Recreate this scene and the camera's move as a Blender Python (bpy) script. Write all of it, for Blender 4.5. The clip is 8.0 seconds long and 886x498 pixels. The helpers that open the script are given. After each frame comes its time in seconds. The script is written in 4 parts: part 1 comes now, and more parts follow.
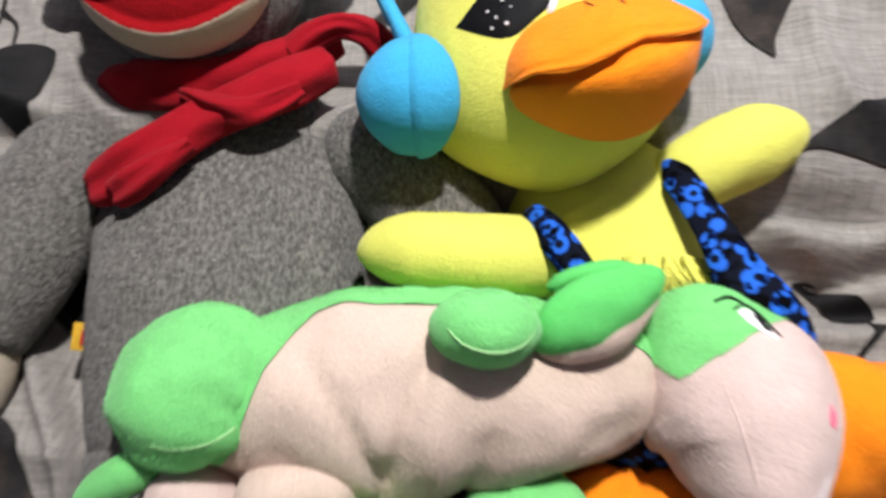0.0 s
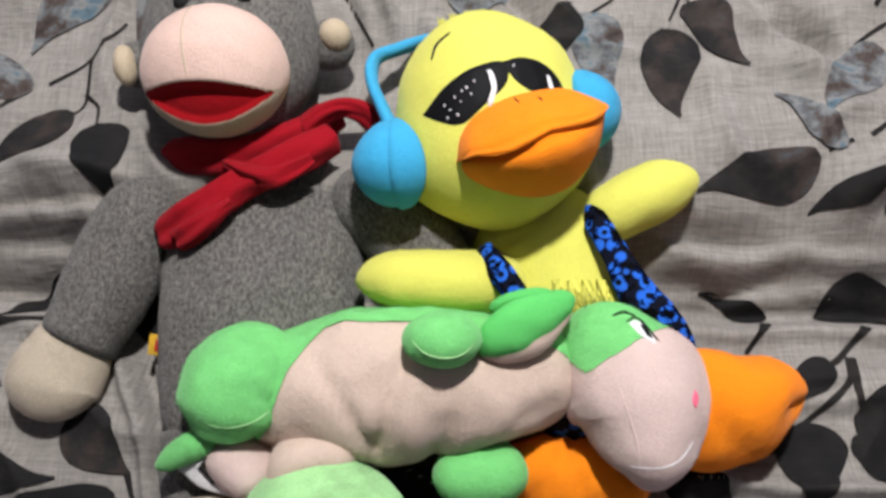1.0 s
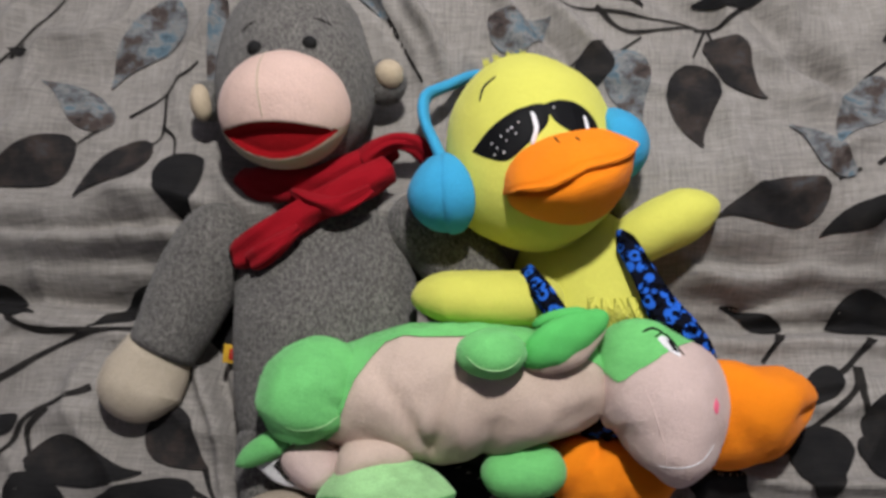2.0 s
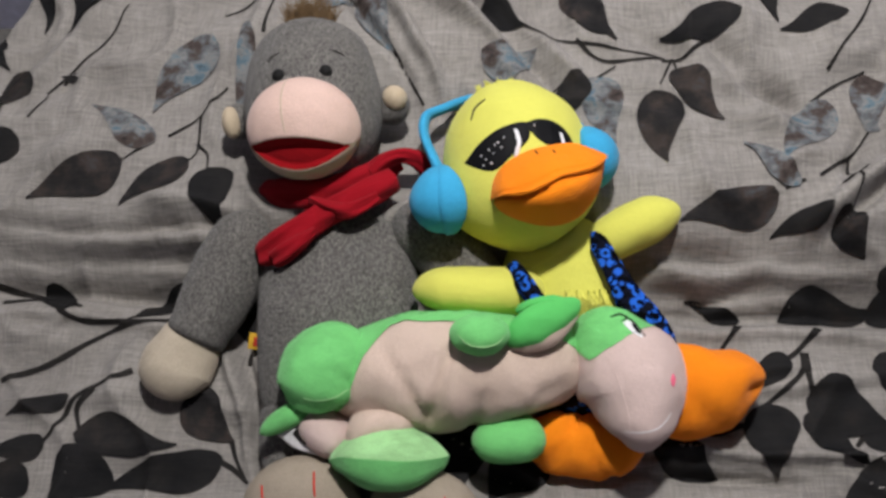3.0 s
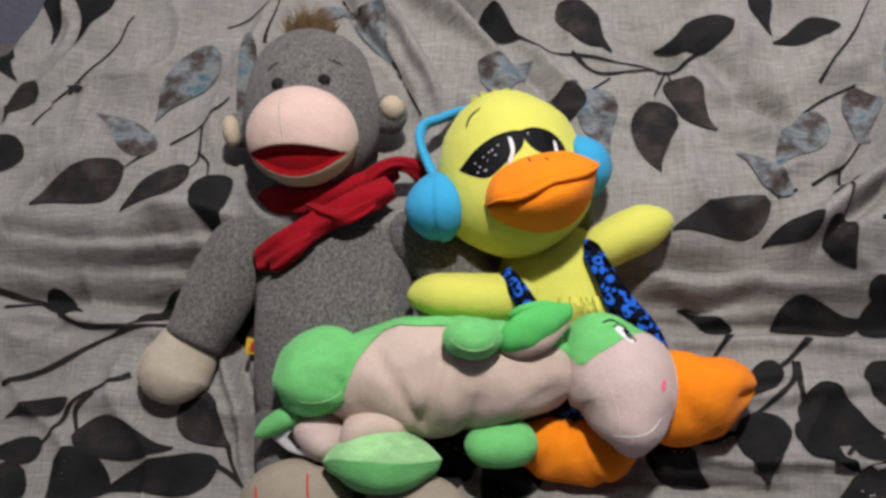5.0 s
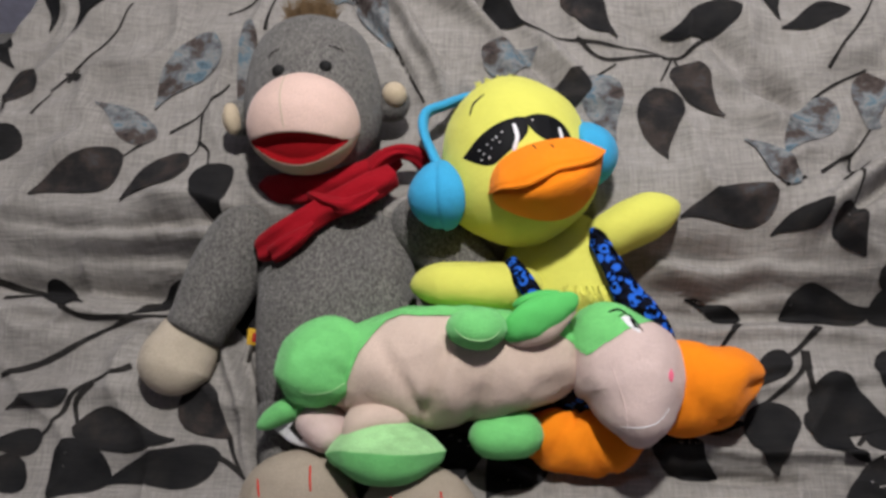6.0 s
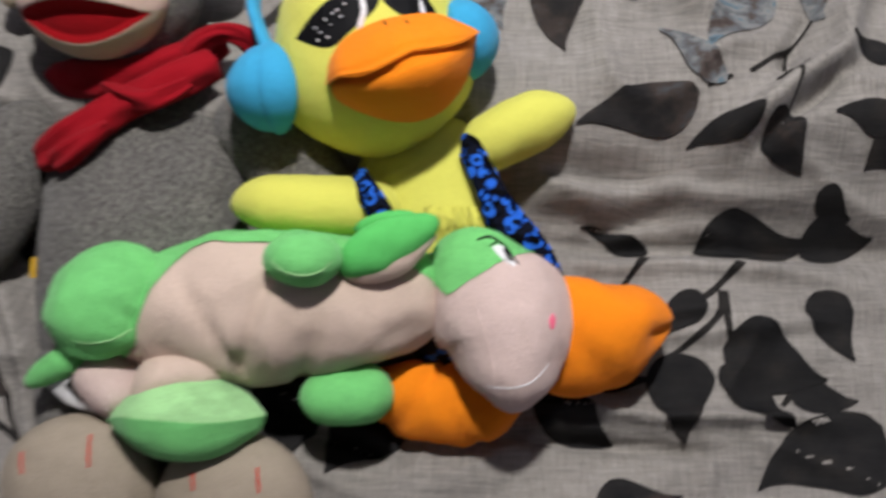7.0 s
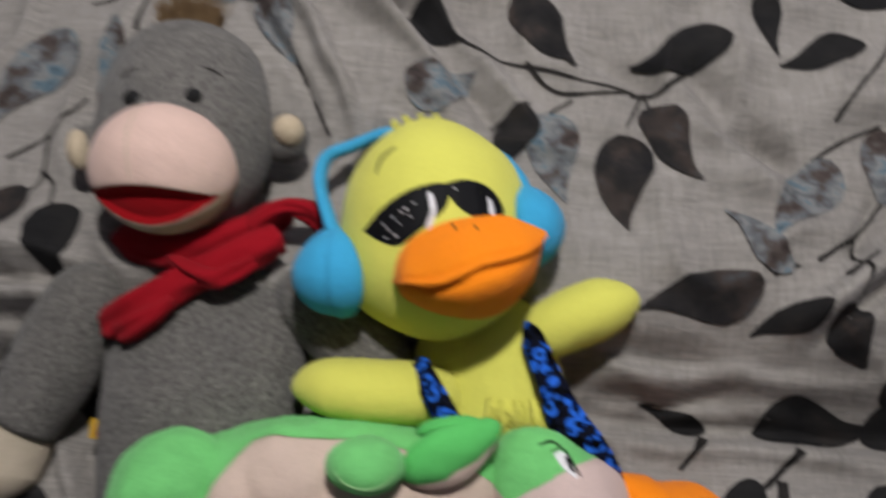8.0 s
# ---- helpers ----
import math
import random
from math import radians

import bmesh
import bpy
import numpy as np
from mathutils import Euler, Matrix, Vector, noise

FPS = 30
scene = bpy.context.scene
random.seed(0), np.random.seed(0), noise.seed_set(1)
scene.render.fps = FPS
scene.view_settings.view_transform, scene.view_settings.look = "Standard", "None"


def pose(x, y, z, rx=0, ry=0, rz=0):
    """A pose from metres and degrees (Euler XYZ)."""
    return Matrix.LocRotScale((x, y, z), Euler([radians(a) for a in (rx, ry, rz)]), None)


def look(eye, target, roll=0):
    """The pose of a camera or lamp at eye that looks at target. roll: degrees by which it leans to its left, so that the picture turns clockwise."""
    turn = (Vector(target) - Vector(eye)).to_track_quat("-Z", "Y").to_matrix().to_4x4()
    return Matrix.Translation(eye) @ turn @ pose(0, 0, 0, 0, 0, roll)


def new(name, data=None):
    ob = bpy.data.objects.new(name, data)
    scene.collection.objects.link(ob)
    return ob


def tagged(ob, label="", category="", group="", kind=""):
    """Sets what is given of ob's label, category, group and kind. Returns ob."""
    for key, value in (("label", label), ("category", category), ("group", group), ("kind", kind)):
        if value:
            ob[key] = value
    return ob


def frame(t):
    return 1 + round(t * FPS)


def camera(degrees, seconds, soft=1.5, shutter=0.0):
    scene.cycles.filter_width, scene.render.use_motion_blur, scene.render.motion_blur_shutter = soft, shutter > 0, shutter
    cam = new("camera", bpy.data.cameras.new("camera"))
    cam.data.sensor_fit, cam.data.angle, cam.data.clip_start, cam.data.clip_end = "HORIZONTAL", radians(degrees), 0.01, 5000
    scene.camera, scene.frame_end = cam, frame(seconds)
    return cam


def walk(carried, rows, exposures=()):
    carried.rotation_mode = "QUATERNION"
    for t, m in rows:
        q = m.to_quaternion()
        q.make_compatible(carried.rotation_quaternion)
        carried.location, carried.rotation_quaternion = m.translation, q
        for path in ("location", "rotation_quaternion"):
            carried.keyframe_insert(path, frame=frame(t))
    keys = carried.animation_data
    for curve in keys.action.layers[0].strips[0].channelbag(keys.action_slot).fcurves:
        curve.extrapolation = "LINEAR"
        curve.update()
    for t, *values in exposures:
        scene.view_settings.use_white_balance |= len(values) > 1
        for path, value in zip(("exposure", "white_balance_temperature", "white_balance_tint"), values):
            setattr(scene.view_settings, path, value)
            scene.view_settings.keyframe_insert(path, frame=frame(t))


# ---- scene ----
cam = camera(51.0, 8.0, soft=3.0, shutter=0.5)
PATH = [
    (0, (0.014, 0.261, 1.028), (-0.003, 1.055, -0.808), -0.4),
    (0.5, (0.056, 0.224, 1.158), (-0.056, 0.926, -0.712), -8.2),
    (1, (0.063, 0.23, 1.196), (-0.047, 0.971, -0.659), -8.3),
    (1.5, (0.061, 0.23, 1.196), (-0.082, 1.035, -0.629), -9.9),
    (2, (0.046, 0.226, 1.278), (-0.105, 0.941, -0.584), -11.6),
    (3.5, (0.082, 0.136, 1.375), (-0.105, 0.954, -0.44), -12.1),
    (4, (0.086, 0.136, 1.372), (-0.102, 0.966, -0.438), -11.6),
    (4.5, (0.083, 0.138, 1.375), (-0.107, 0.968, -0.435), -11.9),
    (6, (0.08, 0.143, 1.363), (-0.121, 0.947, -0.457), -13.2),
    (6.5, (0.089, 0.167, 1.302), (-0.113, 0.951, -0.527), -14.5),
    (7, (0.14, 0.201, 1.187), (0.068, 0.88, -0.693), -5.1),
    (7.5, (0.153, 0.271, 1.155), (0.142, 0.987, -0.712), 0.5),
    (8, (0.112, 0.322, 1.231), (-0.02, 1.012, -0.642), -7.6),
]
EXPOSURES = [(0, 0.58), (0.5, 0.50), (1, 0.30), (1.5, -0.02), (2, -0.14), (3.5, -0.04), (6.5, -0.03), (7, 0.0), (7.5, -0.02), (8, -0.40)]
walk(cam, [(t, look(eye, target, roll)) for t, eye, target, roll in PATH], EXPOSURES)

# ---- light: one round ceiling lamp in a closed bedroom, plus faint bluish world fill added ----
world = bpy.data.worlds.new("ambient_fill")
world.use_nodes = True
world.node_tree.nodes["Background"].inputs[0].default_value = (0.55, 0.6, 0.7, 1)
world.node_tree.nodes["Background"].inputs[1].default_value = 0.03
scene.world = world
lamp_data = bpy.data.lights.new("ceiling_bulb", "AREA")
lamp_data.shape, lamp_data.size, lamp_data.energy, lamp_data.color = "DISK", 0.10, 30.0, (1.0, 0.985, 0.965)
LAMP = (0.20, 0.90, 2.10)
bulb = new("ceiling_bulb", lamp_data)
bulb.matrix_world = look(LAMP, (LAMP[0], LAMP[1] - 0.001, 0.0))


BED = 0.5                                   # height of the mattress top
FACE = Vector((0.0, -0.47, 0.883))          # the way in which the toys face


# ---- materials ----
def base_material(name, rough=0.9):
    m = bpy.data.materials.new(name)
    m.use_nodes = True
    nt = m.node_tree
    b = nt.nodes["Principled BSDF"]
    b.inputs["Roughness"].default_value = rough
    b.inputs["Specular IOR Level"].default_value = 0.06
    return m, nt, b


def noise_node(nt, scale, detail=3.0, stretch=(1, 1, 1), rough=0.6):
    co = nt.nodes.new("ShaderNodeTexCoord")
    mp = nt.nodes.new("ShaderNodeMapping")
    mp.inputs["Scale"].default_value = stretch
    n = nt.nodes.new("ShaderNodeTexNoise")
    n.inputs["Scale"].default_value, n.inputs["Detail"].default_value, n.inputs["Roughness"].default_value = scale, detail, rough
    nt.links.new(co.outputs["Object"], mp.inputs["Vector"])
    nt.links.new(mp.outputs["Vector"], n.inputs["Vector"])
    return n.outputs["Fac"]


def ramp(nt, fac, *stops):
    r = nt.nodes.new("ShaderNodeValToRGB")
    while len(r.color_ramp.elements) < len(stops):
        r.color_ramp.elements.new(0.5)
    for e, (p, c) in zip(r.color_ramp.elements, stops):
        e.position, e.color = p, (*c, 1)
    nt.links.new(fac, r.inputs["Fac"])
    return r.outputs["Color"]


def mix(nt, kind, fac, a, b):
    n = nt.nodes.new("ShaderNodeMix")
    n.data_type, n.blend_type = "RGBA", kind
    for socket, v in ((n.inputs["Factor"], fac), (n.inputs["A"], a), (n.inputs["B"], b)):
        if isinstance(v, (int, float)):
            socket.default_value = v
        elif isinstance(v, tuple):
            socket.default_value = (*v, 1)
        else:
            nt.links.new(v, socket)
    return n.outputs["Result"]


def bump(nt, b, fac, strength, distance, chain=None):
    n = nt.nodes.new("ShaderNodeBump")
    n.inputs["Strength"].default_value, n.inputs["Distance"].default_value = strength, distance
    nt.links.new(fac, n.inputs["Height"])
    if chain:
        nt.links.new(chain, n.inputs["Normal"])
    nt.links.new(n.outputs["Normal"], b.inputs["Normal"])
    return n.outputs["Normal"]


def plush(name, colour, deep=0.75, fuzz=900, sheen=0.25, patchy=0.16, relief=0.5):
    """Short-pile fabric: pile brushed in patches, fine nap, a soft sheen."""
    m, nt, b = base_material(name, 0.95)
    dark = tuple(c * deep for c in colour)
    pile = ramp(nt, noise_node(nt, 34, 5, (1, 1.7, 1), 0.7), (0.36, dark), (0.60, colour))
    nap = ramp(nt, noise_node(nt, fuzz, 2), (0.3, (0.72, 0.72, 0.72)), (0.7, (1.0, 1.0, 1.0)))
    col = mix(nt, "MIX", 1.0 - patchy * 2, pile, colour)
    col = mix(nt, "MULTIPLY", 0.55, col, nap)
    nt.links.new(col, b.inputs["Base Color"])
    b.inputs["Sheen Weight"].default_value, b.inputs["Sheen Roughness"].default_value = sheen, 0.5
    b.inputs["Sheen Tint"].default_value = (*[min(1, c * 0.5 + 0.5) for c in colour], 1)
    first = bump(nt, b, noise_node(nt, fuzz * 0.7, 2), relief, 0.0012)
    bump(nt, b, noise_node(nt, 45, 3), 0.35, 0.004, first)
    return m


def heather(name, light, dark):
    """Mottled grey knit: pale and dark fibres mixed, in short streaks."""
    m, nt, b = base_material(name, 0.95)
    fleck = ramp(nt, noise_node(nt, 440, 3, (1.0, 0.55, 1.0), 0.7), (0.36, dark), (0.52, tuple((x + y) / 2 for x, y in zip(light, dark))), (0.66, light))
    big = ramp(nt, noise_node(nt, 30, 3), (0.3, (0.82, 0.82, 0.82)), (0.7, (1.05, 1.04, 1.02)))
    nt.links.new(mix(nt, "MULTIPLY", 0.8, fleck, big), b.inputs["Base Color"])
    b.inputs["Sheen Weight"].default_value = 0.15
    first = bump(nt, b, noise_node(nt, 330, 4), 0.85, 0.0026)
    bump(nt, b, noise_node(nt, 60, 2), 0.25, 0.004, first)
    return m


def linen(name):
    """Greige slub-woven cotton: crossing threads, uneven yarn, faint cloudy wear."""
    m, nt, b = base_material(name, 0.85)
    weft = noise_node(nt, 90, 5, (0.4, 7.0, 0.4), 0.75)
    warp = noise_node(nt, 90, 5, (7.0, 0.4, 0.4), 0.75)
    cloud = noise_node(nt, 9, 4)
    col = ramp(nt, cloud, (0.3, (0.240, 0.221, 0.204)), (0.7, (0.315, 0.292, 0.271)))
    col = mix(nt, "MULTIPLY", 0.8, col, ramp(nt, weft, (0.32, (0.62, 0.62, 0.63)), (0.68, (1.24, 1.23, 1.22))))
    col = mix(nt, "MULTIPLY", 0.75, col, ramp(nt, warp, (0.32, (0.66, 0.66, 0.66)), (0.68, (1.25, 1.25, 1.24))))
    nt.links.new(col, b.inputs["Base Color"])
    b.inputs["Sheen Weight"].default_value = 0.1
    first = bump(nt, b, weft, 0.45, 0.0016)
    second = bump(nt, b, warp, 0.4, 0.0016, first)
    bump(nt, b, noise_node(nt, 24, 4, (1.0, 2.2, 1.0), 0.55), 0.55, 0.007, second)
    return m


def printed(name, tones, scale, weave=0.5):
    """Ink printed on the cloth: watery blotches, with the weave showing through."""
    m, nt, b = base_material(name, 0.85)
    blot = noise_node(nt, scale, 5, (1, 1, 1), 0.65)
    col = ramp(nt, blot, *tones)
    thread = noise_node(nt, 90, 5, (0.4, 7.0, 0.4), 0.75)
    col = mix(nt, "MULTIPLY", weave, col, ramp(nt, thread, (0.3, (0.6, 0.6, 0.6)), (0.7, (1.3, 1.3, 1.3))))
    nt.links.new(col, b.inputs["Base Color"])
    bump(nt, b, thread, 0.3, 0.0015)
    return m


def plain(name, colour, rough=0.6, spec=0.3, grain=300):
    m, nt, b = base_material(name, rough)
    b.inputs["Specular IOR Level"].default_value = spec
    f = ramp(nt, noise_node(nt, grain, 3), (0.3, tuple(c * 0.8 for c in colour)), (0.7, tuple(min(1, c * 1.08) for c in colour)))
    nt.links.new(f, b.inputs["Base Color"])
    bump(nt, b, noise_node(nt, grain * 2, 2), 0.2, 0.001)
    return m


LINEN = linen("slub_linen")
INK_DARK = printed("charcoal_leaf_ink", ((0.30, (0.011, 0.011, 0.012)), (0.55, (0.019, 0.018, 0.018)), (0.75, (0.036, 0.030, 0.027))), 22)
INK_MIXED = printed("charcoal_brown_leaf_ink", ((0.32, (0.012, 0.012, 0.013)), (0.50, (0.024, 0.022, 0.022)), (0.62, (0.046, 0.036, 0.032)), (0.76, (0.060, 0.070, 0.080))), 26)
INK_BLUE = printed("slate_blue_leaf_ink", ((0.30, (0.024, 0.021, 0.021)), (0.42, (0.075, 0.058, 0.052)), (0.49, (0.115, 0.125, 0.135)), (0.55, (0.20, 0.195, 0.19)), (0.61, (0.10, 0.15, 0.185)), (0.72, (0.045, 0.055, 0.065))), 34)
STEM = printed("charcoal_stem_ink", ((0.3, (0.013, 0.012, 0.012)), (0.7, (0.030, 0.027, 0.025))), 60)
GREY_KNIT = heather("grey_heather_fleece", (0.215, 0.202, 0.188), (0.075, 0.070, 0.066))
CREAM = plush("cream_fleece", (0.52, 0.44, 0.34), fuzz=700)
FOOT_TAN = plush("greyish_tan_fleece", (0.36, 0.30, 0.235), fuzz=700, sheen=0.1)
LIP = plush("cream_lip_fleece", (0.52, 0.42, 0.32), fuzz=700, sheen=0.1)
TAN = plush("tan_fleece", (0.52, 0.42, 0.30), fuzz=700)
PINK_CREAM = plush("pale_pink_fleece", (0.68, 0.48, 0.41), fuzz=700, patchy=0.1)
RED_FELT = plush("dark_red_mouth_felt", (0.30, 0.006, 0.010), fuzz=800, sheen=0.05)
RED_KNIT = plush("red_scarf_jersey", (0.30, 0.007, 0.014), fuzz=800, sheen=0.08)
YELLOW = plush("lemon_yellow_velour", (0.70, 0.68, 0.13), deep=0.86, fuzz=1100, patchy=0.1)
ORANGE = plush("orange_velour", (0.95, 0.26, 0.012), deep=0.86, fuzz=1100, sheen=0.15, patchy=0.1)
SKY = plush("sky_blue_velour", (0.05, 0.36, 0.62), deep=0.82, fuzz=1000, sheen=0.15)
GREEN = plush("apple_green_velboa", (0.19, 0.61, 0.19), deep=0.74, fuzz=900, sheen=0.35, patchy=0.28)
GREEN_PALE = plush("pale_green_velboa", (0.38, 0.69, 0.31), deep=0.66, fuzz=700, sheen=0.4, patchy=0.40)
GREEN_SATIN = plush("smooth_green_ear_cloth", (0.12, 0.56, 0.14), deep=0.8, fuzz=1300, sheen=0.1, relief=0.2)
BEIGE = plush("beige_velboa", (0.62, 0.48, 0.40), deep=0.88, fuzz=900, sheen=0.3, patchy=0.08)
BLUSH = plush("blush_velboa", (0.64, 0.49, 0.45), deep=0.88, fuzz=900, sheen=0.35, patchy=0.1)
BLACK = plain("black_embroidery", (0.004, 0.004, 0.005), 0.6, 0.12, 700)
EYE_BLACK = plain("black_felt_eye", (0.008, 0.008, 0.008), 0.7, 0.2)
WHITE = plain("white_satin_stitch", (0.80, 0.78, 0.80), 0.6, 0.3, 700)
PINK = plain("pink_stitch", (0.85, 0.16, 0.26), 0.7, 0.2, 700)
RED_THREAD = plain("red_thread", (0.55, 0.03, 0.02), 0.8, 0.2)
DARK_THREAD = plain("dark_thread", (0.02, 0.018, 0.016), 0.8, 0.2)
LABEL_RED = plain("red_label_cloth", (0.45, 0.03, 0.02), 0.7, 0.2)
LABEL_GOLD = plain("gold_label_cloth", (0.62, 0.36, 0.03), 0.7, 0.2)
LABEL_WHITE = plain("white_satin_label", (0.70, 0.68, 0.68), 0.5, 0.4)
HAIR = plain("brown_plush_hair", (0.16, 0.10, 0.05), 0.8, 0.2)
PAINT = plain("lavender_grey_wall_paint", (0.58, 0.58, 0.71), 0.8, 0.2, 40)
CEILING_PAINT = plain("white_ceiling_paint", (0.72, 0.71, 0.69), 0.9, 0.1, 40)
CARPET = plain("grey_carpet", (0.20, 0.19, 0.18), 0.95, 0.1, 90)
WOOD = plain("dark_bed_wood", (0.10, 0.06, 0.035), 0.5, 0.3, 30)


def overalls_cloth():
    """Black cotton with bright blue curls: wobbling rings of ink."""
    m, nt, b = base_material("blue_curl_print_cotton", 0.8)
    co = nt.nodes.new("ShaderNodeTexCoord")
    v = nt.nodes.new("ShaderNodeTexVoronoi")
    v.inputs["Scale"].default_value = 95
    nt.links.new(co.outputs["Object"], v.inputs["Vector"])
    ring = ramp(nt, v.outputs["Distance"], (0.18, (0.004, 0.005, 0.012)), (0.26, (0.02, 0.13, 0.62)), (0.44, (0.02, 0.11, 0.55)), (0.52, (0.004, 0.005, 0.012)))
    gap = ramp(nt, noise_node(nt, 120, 2), (0.42, (0.02, 0.03, 0.05)), (0.48, (1, 1, 1)))
    nt.links.new(mix(nt, "MULTIPLY", 1.0, ring, gap), b.inputs["Base Color"])
    return m


CURLS = overalls_cloth()


# ---- mesh helpers ----
def part(name, bm, material, parent=None, label=""):
    me = bpy.data.meshes.new(name)
    bmesh.ops.recalc_face_normals(bm, faces=bm.faces)
    for fc in bm.faces:
        fc.smooth = True
    bm.to_mesh(me)
    bm.free()
    me.materials.append(material)
    ob = new(name, me)
    if parent:
        ob.parent = parent
    if label:
        ob["label"] = label
    return ob


def thing(name, label, category, group=""):
    """A top-level Empty that holds the parts of a toy."""
    return tagged(new(name), label, category, group)


def spline(pts, count):
    """Even samples of a smooth curve through the given rows."""
    p = [np.array(q, float) for q in pts]
    p = [2 * p[0] - p[1]] + p + [2 * p[-1] - p[-2]]
    fine = []
    for i in range(1, len(p) - 2):
        for k in range(16):
            t = k / 16
            fine.append(0.5 * (2 * p[i] + (p[i + 1] - p[i - 1]) * t + (2 * p[i - 1] - 5 * p[i] + 4 * p[i + 1] - p[i + 2]) * t * t
                               + (3 * p[i] - p[i - 1] - 3 * p[i + 1] + p[i + 2]) * t ** 3))
    fine.append(p[-2])
    fine = np.array(fine)
    run = np.concatenate([[0], np.cumsum(np.linalg.norm(np.diff(fine[:, :3], axis=0), axis=1))])
    at = np.linspace(0, run[-1], count)
    return np.stack([np.interp(at, run, fine[:, c]) for c in range(fine.shape[1])], 1)


def loft(pts, cap=(0.25, 0.25), rings=36, seg=30, wob=0.0015, face=FACE, keep=None, grow=0.0, crease=None, span=None):
    """A stuffed tube. Rows of pts: x, y, z, half width, half depth. cap: the share of its length that each end rounds off in.
    keep(s, a): which faces to take, s along it, a round it in degrees (90 towards the face, 0 and 180 the sides)."""
    at = np.linspace(0, 1, rings)
    at = 0.5 - 0.5 * np.cos(np.pi * at)
    dense = spline(pts, 241)
    rows = np.stack([np.interp(at, np.linspace(0, 1, 241), dense[:, c]) for c in range(5)], 1)
    tan = np.gradient(dense[:, :3], axis=0)
    tan = np.stack([np.interp(at, np.linspace(0, 1, 241), tan[:, c]) for c in range(3)], 1)
    bm = bmesh.new()
    grid = []
    for i, (x, y, z, w, d) in enumerate(rows):
        s = at[i]
        k = 1.0
        if cap[0] and s < cap[0]:
            k = math.sqrt(max(0.0, 1 - (1 - s / cap[0]) ** 2))
        if cap[1] and 1 - s < cap[1]:
            k = min(k, math.sqrt(max(0.0, 1 - (1 - (1 - s) / cap[1]) ** 2)))
        k = max(k, 0.004)
        t = Vector(tan[i]).normalized()
        side = t.cross(face).normalized()
        up = side.cross(t).normalized()
        ring = []
        for j in range(seg):
            a = 2 * math.pi * j / seg
            if span:
                a0, a1 = span(s)
                a = radians(a0 + (a1 - a0) * j / (seg - 1))
            c = Vector((x, y, z))
            out = side * math.cos(a) * (w * k + grow) + up * math.sin(a) * (d * k + grow)
            p = c + out
            if wob:
                p += out.normalized() * wob * k * (noise.noise(p * 28) + 0.5 * noise.noise(p * 70))
            if crease:
                p += out.normalized() * crease(s, math.degrees(a)) * k
            ring.append(bm.verts.new(p))
        grid.append(ring)
    for i in range(rings - 1):
        for j in range(seg - 1 if span else seg):
            if keep and not keep((at[i] + at[i + 1]) / 2, 360 * (j + 0.5) / seg):
                continue
            q = (j + 1) % seg
            bm.faces.new((grid[i][j], grid[i][q], grid[i + 1][q], grid[i + 1][j]))
    if not span and (not keep or keep(0.0, 90)):
        bm.faces.new(grid[0])
    if not span and (not keep or keep(1.0, 90)):
        bm.faces.new(grid[-1])
    for v in [v for v in bm.verts if not v.link_faces]:
        bm.verts.remove(v)
    return bm


def blob(c, rw, rh, rd, turn=0.0, lean=0.0, wob=0.0015, seg=40, rings=28, shape=None, keep=None):
    """A stuffed ball: half width, half height and half depth about the way it faces; turn: degrees anticlockwise; lean: tipped back."""
    e1 = Vector((1, 0, 0))
    e2 = FACE.cross(e1).normalized()
    spin = Matrix.Rotation(radians(turn), 3, FACE) @ Matrix.Rotation(radians(lean), 3, e1)
    e1, e2, e3 = spin @ e1, spin @ e2, spin @ FACE
    bm = bmesh.new()
    bmesh.ops.create_uvsphere(bm, u_segments=seg, v_segments=rings, radius=1)
    if keep:
        bmesh.ops.delete(bm, geom=[fc for fc in bm.faces if not keep(fc.calc_center_median())], context="FACES")
    for v in bm.verts:
        u = v.co.copy()
        if shape:
            u = shape(u)
        p = Vector(c[:3]) + e1 * u.x * rw + e2 * u.y * rh + e3 * u.z * rd
        if wob:
            n = (e1 * v.co.x / rw + e2 * v.co.y / rh + e3 * v.co.z / rd).normalized()
            p += n * wob * (noise.noise(p * 26) + 0.5 * noise.noise(p * 66))
        v.co = p
    return bm


def skin(*objects):
    """The surfaces of objects, to lay stitching on: gives the place below a point, looking along the toys' facing."""
    from mathutils.bvhtree import BVHTree
    trees = [BVHTree.FromPolygons([v.co for v in o.data.vertices], [p.vertices for p in o.data.polygons]) for o in objects]

    def drop(p, lift=0.0):
        best = None
        for tr in trees:
            hit = tr.ray_cast(Vector(p) + FACE * 0.15, -FACE)
            if hit[0] is not None and (best is None or hit[3] < best[3]):
                best = hit
        if best is None:
            return Vector(p)
        return best[0] + FACE * lift
    return drop


def stitched(name, outline, drop, material, parent, label="", lift=0.0012, rings=6, count=40):
    """A satin-stitched patch: a smooth closed outline laid on the skin, slightly raised inside."""
    loop = spline([*outline, outline[0]], count + 1)[:-1, :3]
    mid = loop.mean(0)
    bm = bmesh.new()
    rows = []
    for r in range(rings):
        k = 1 - r / rings
        rows.append([bm.verts.new(drop(mid + (q - mid) * k, 0.0002 if r == 0 else lift)) for q in loop])
    tip = bm.verts.new(drop(mid, lift))
    for a, b in zip(rows, rows[1:]):
        for j in range(count):
            bm.faces.new((a[j], a[(j + 1) % count], b[(j + 1) % count], b[j]))
    for j in range(count):
        bm.faces.new((rows[-1][j], rows[-1][(j + 1) % count], tip))
    return part(name, bm, material, parent, label)


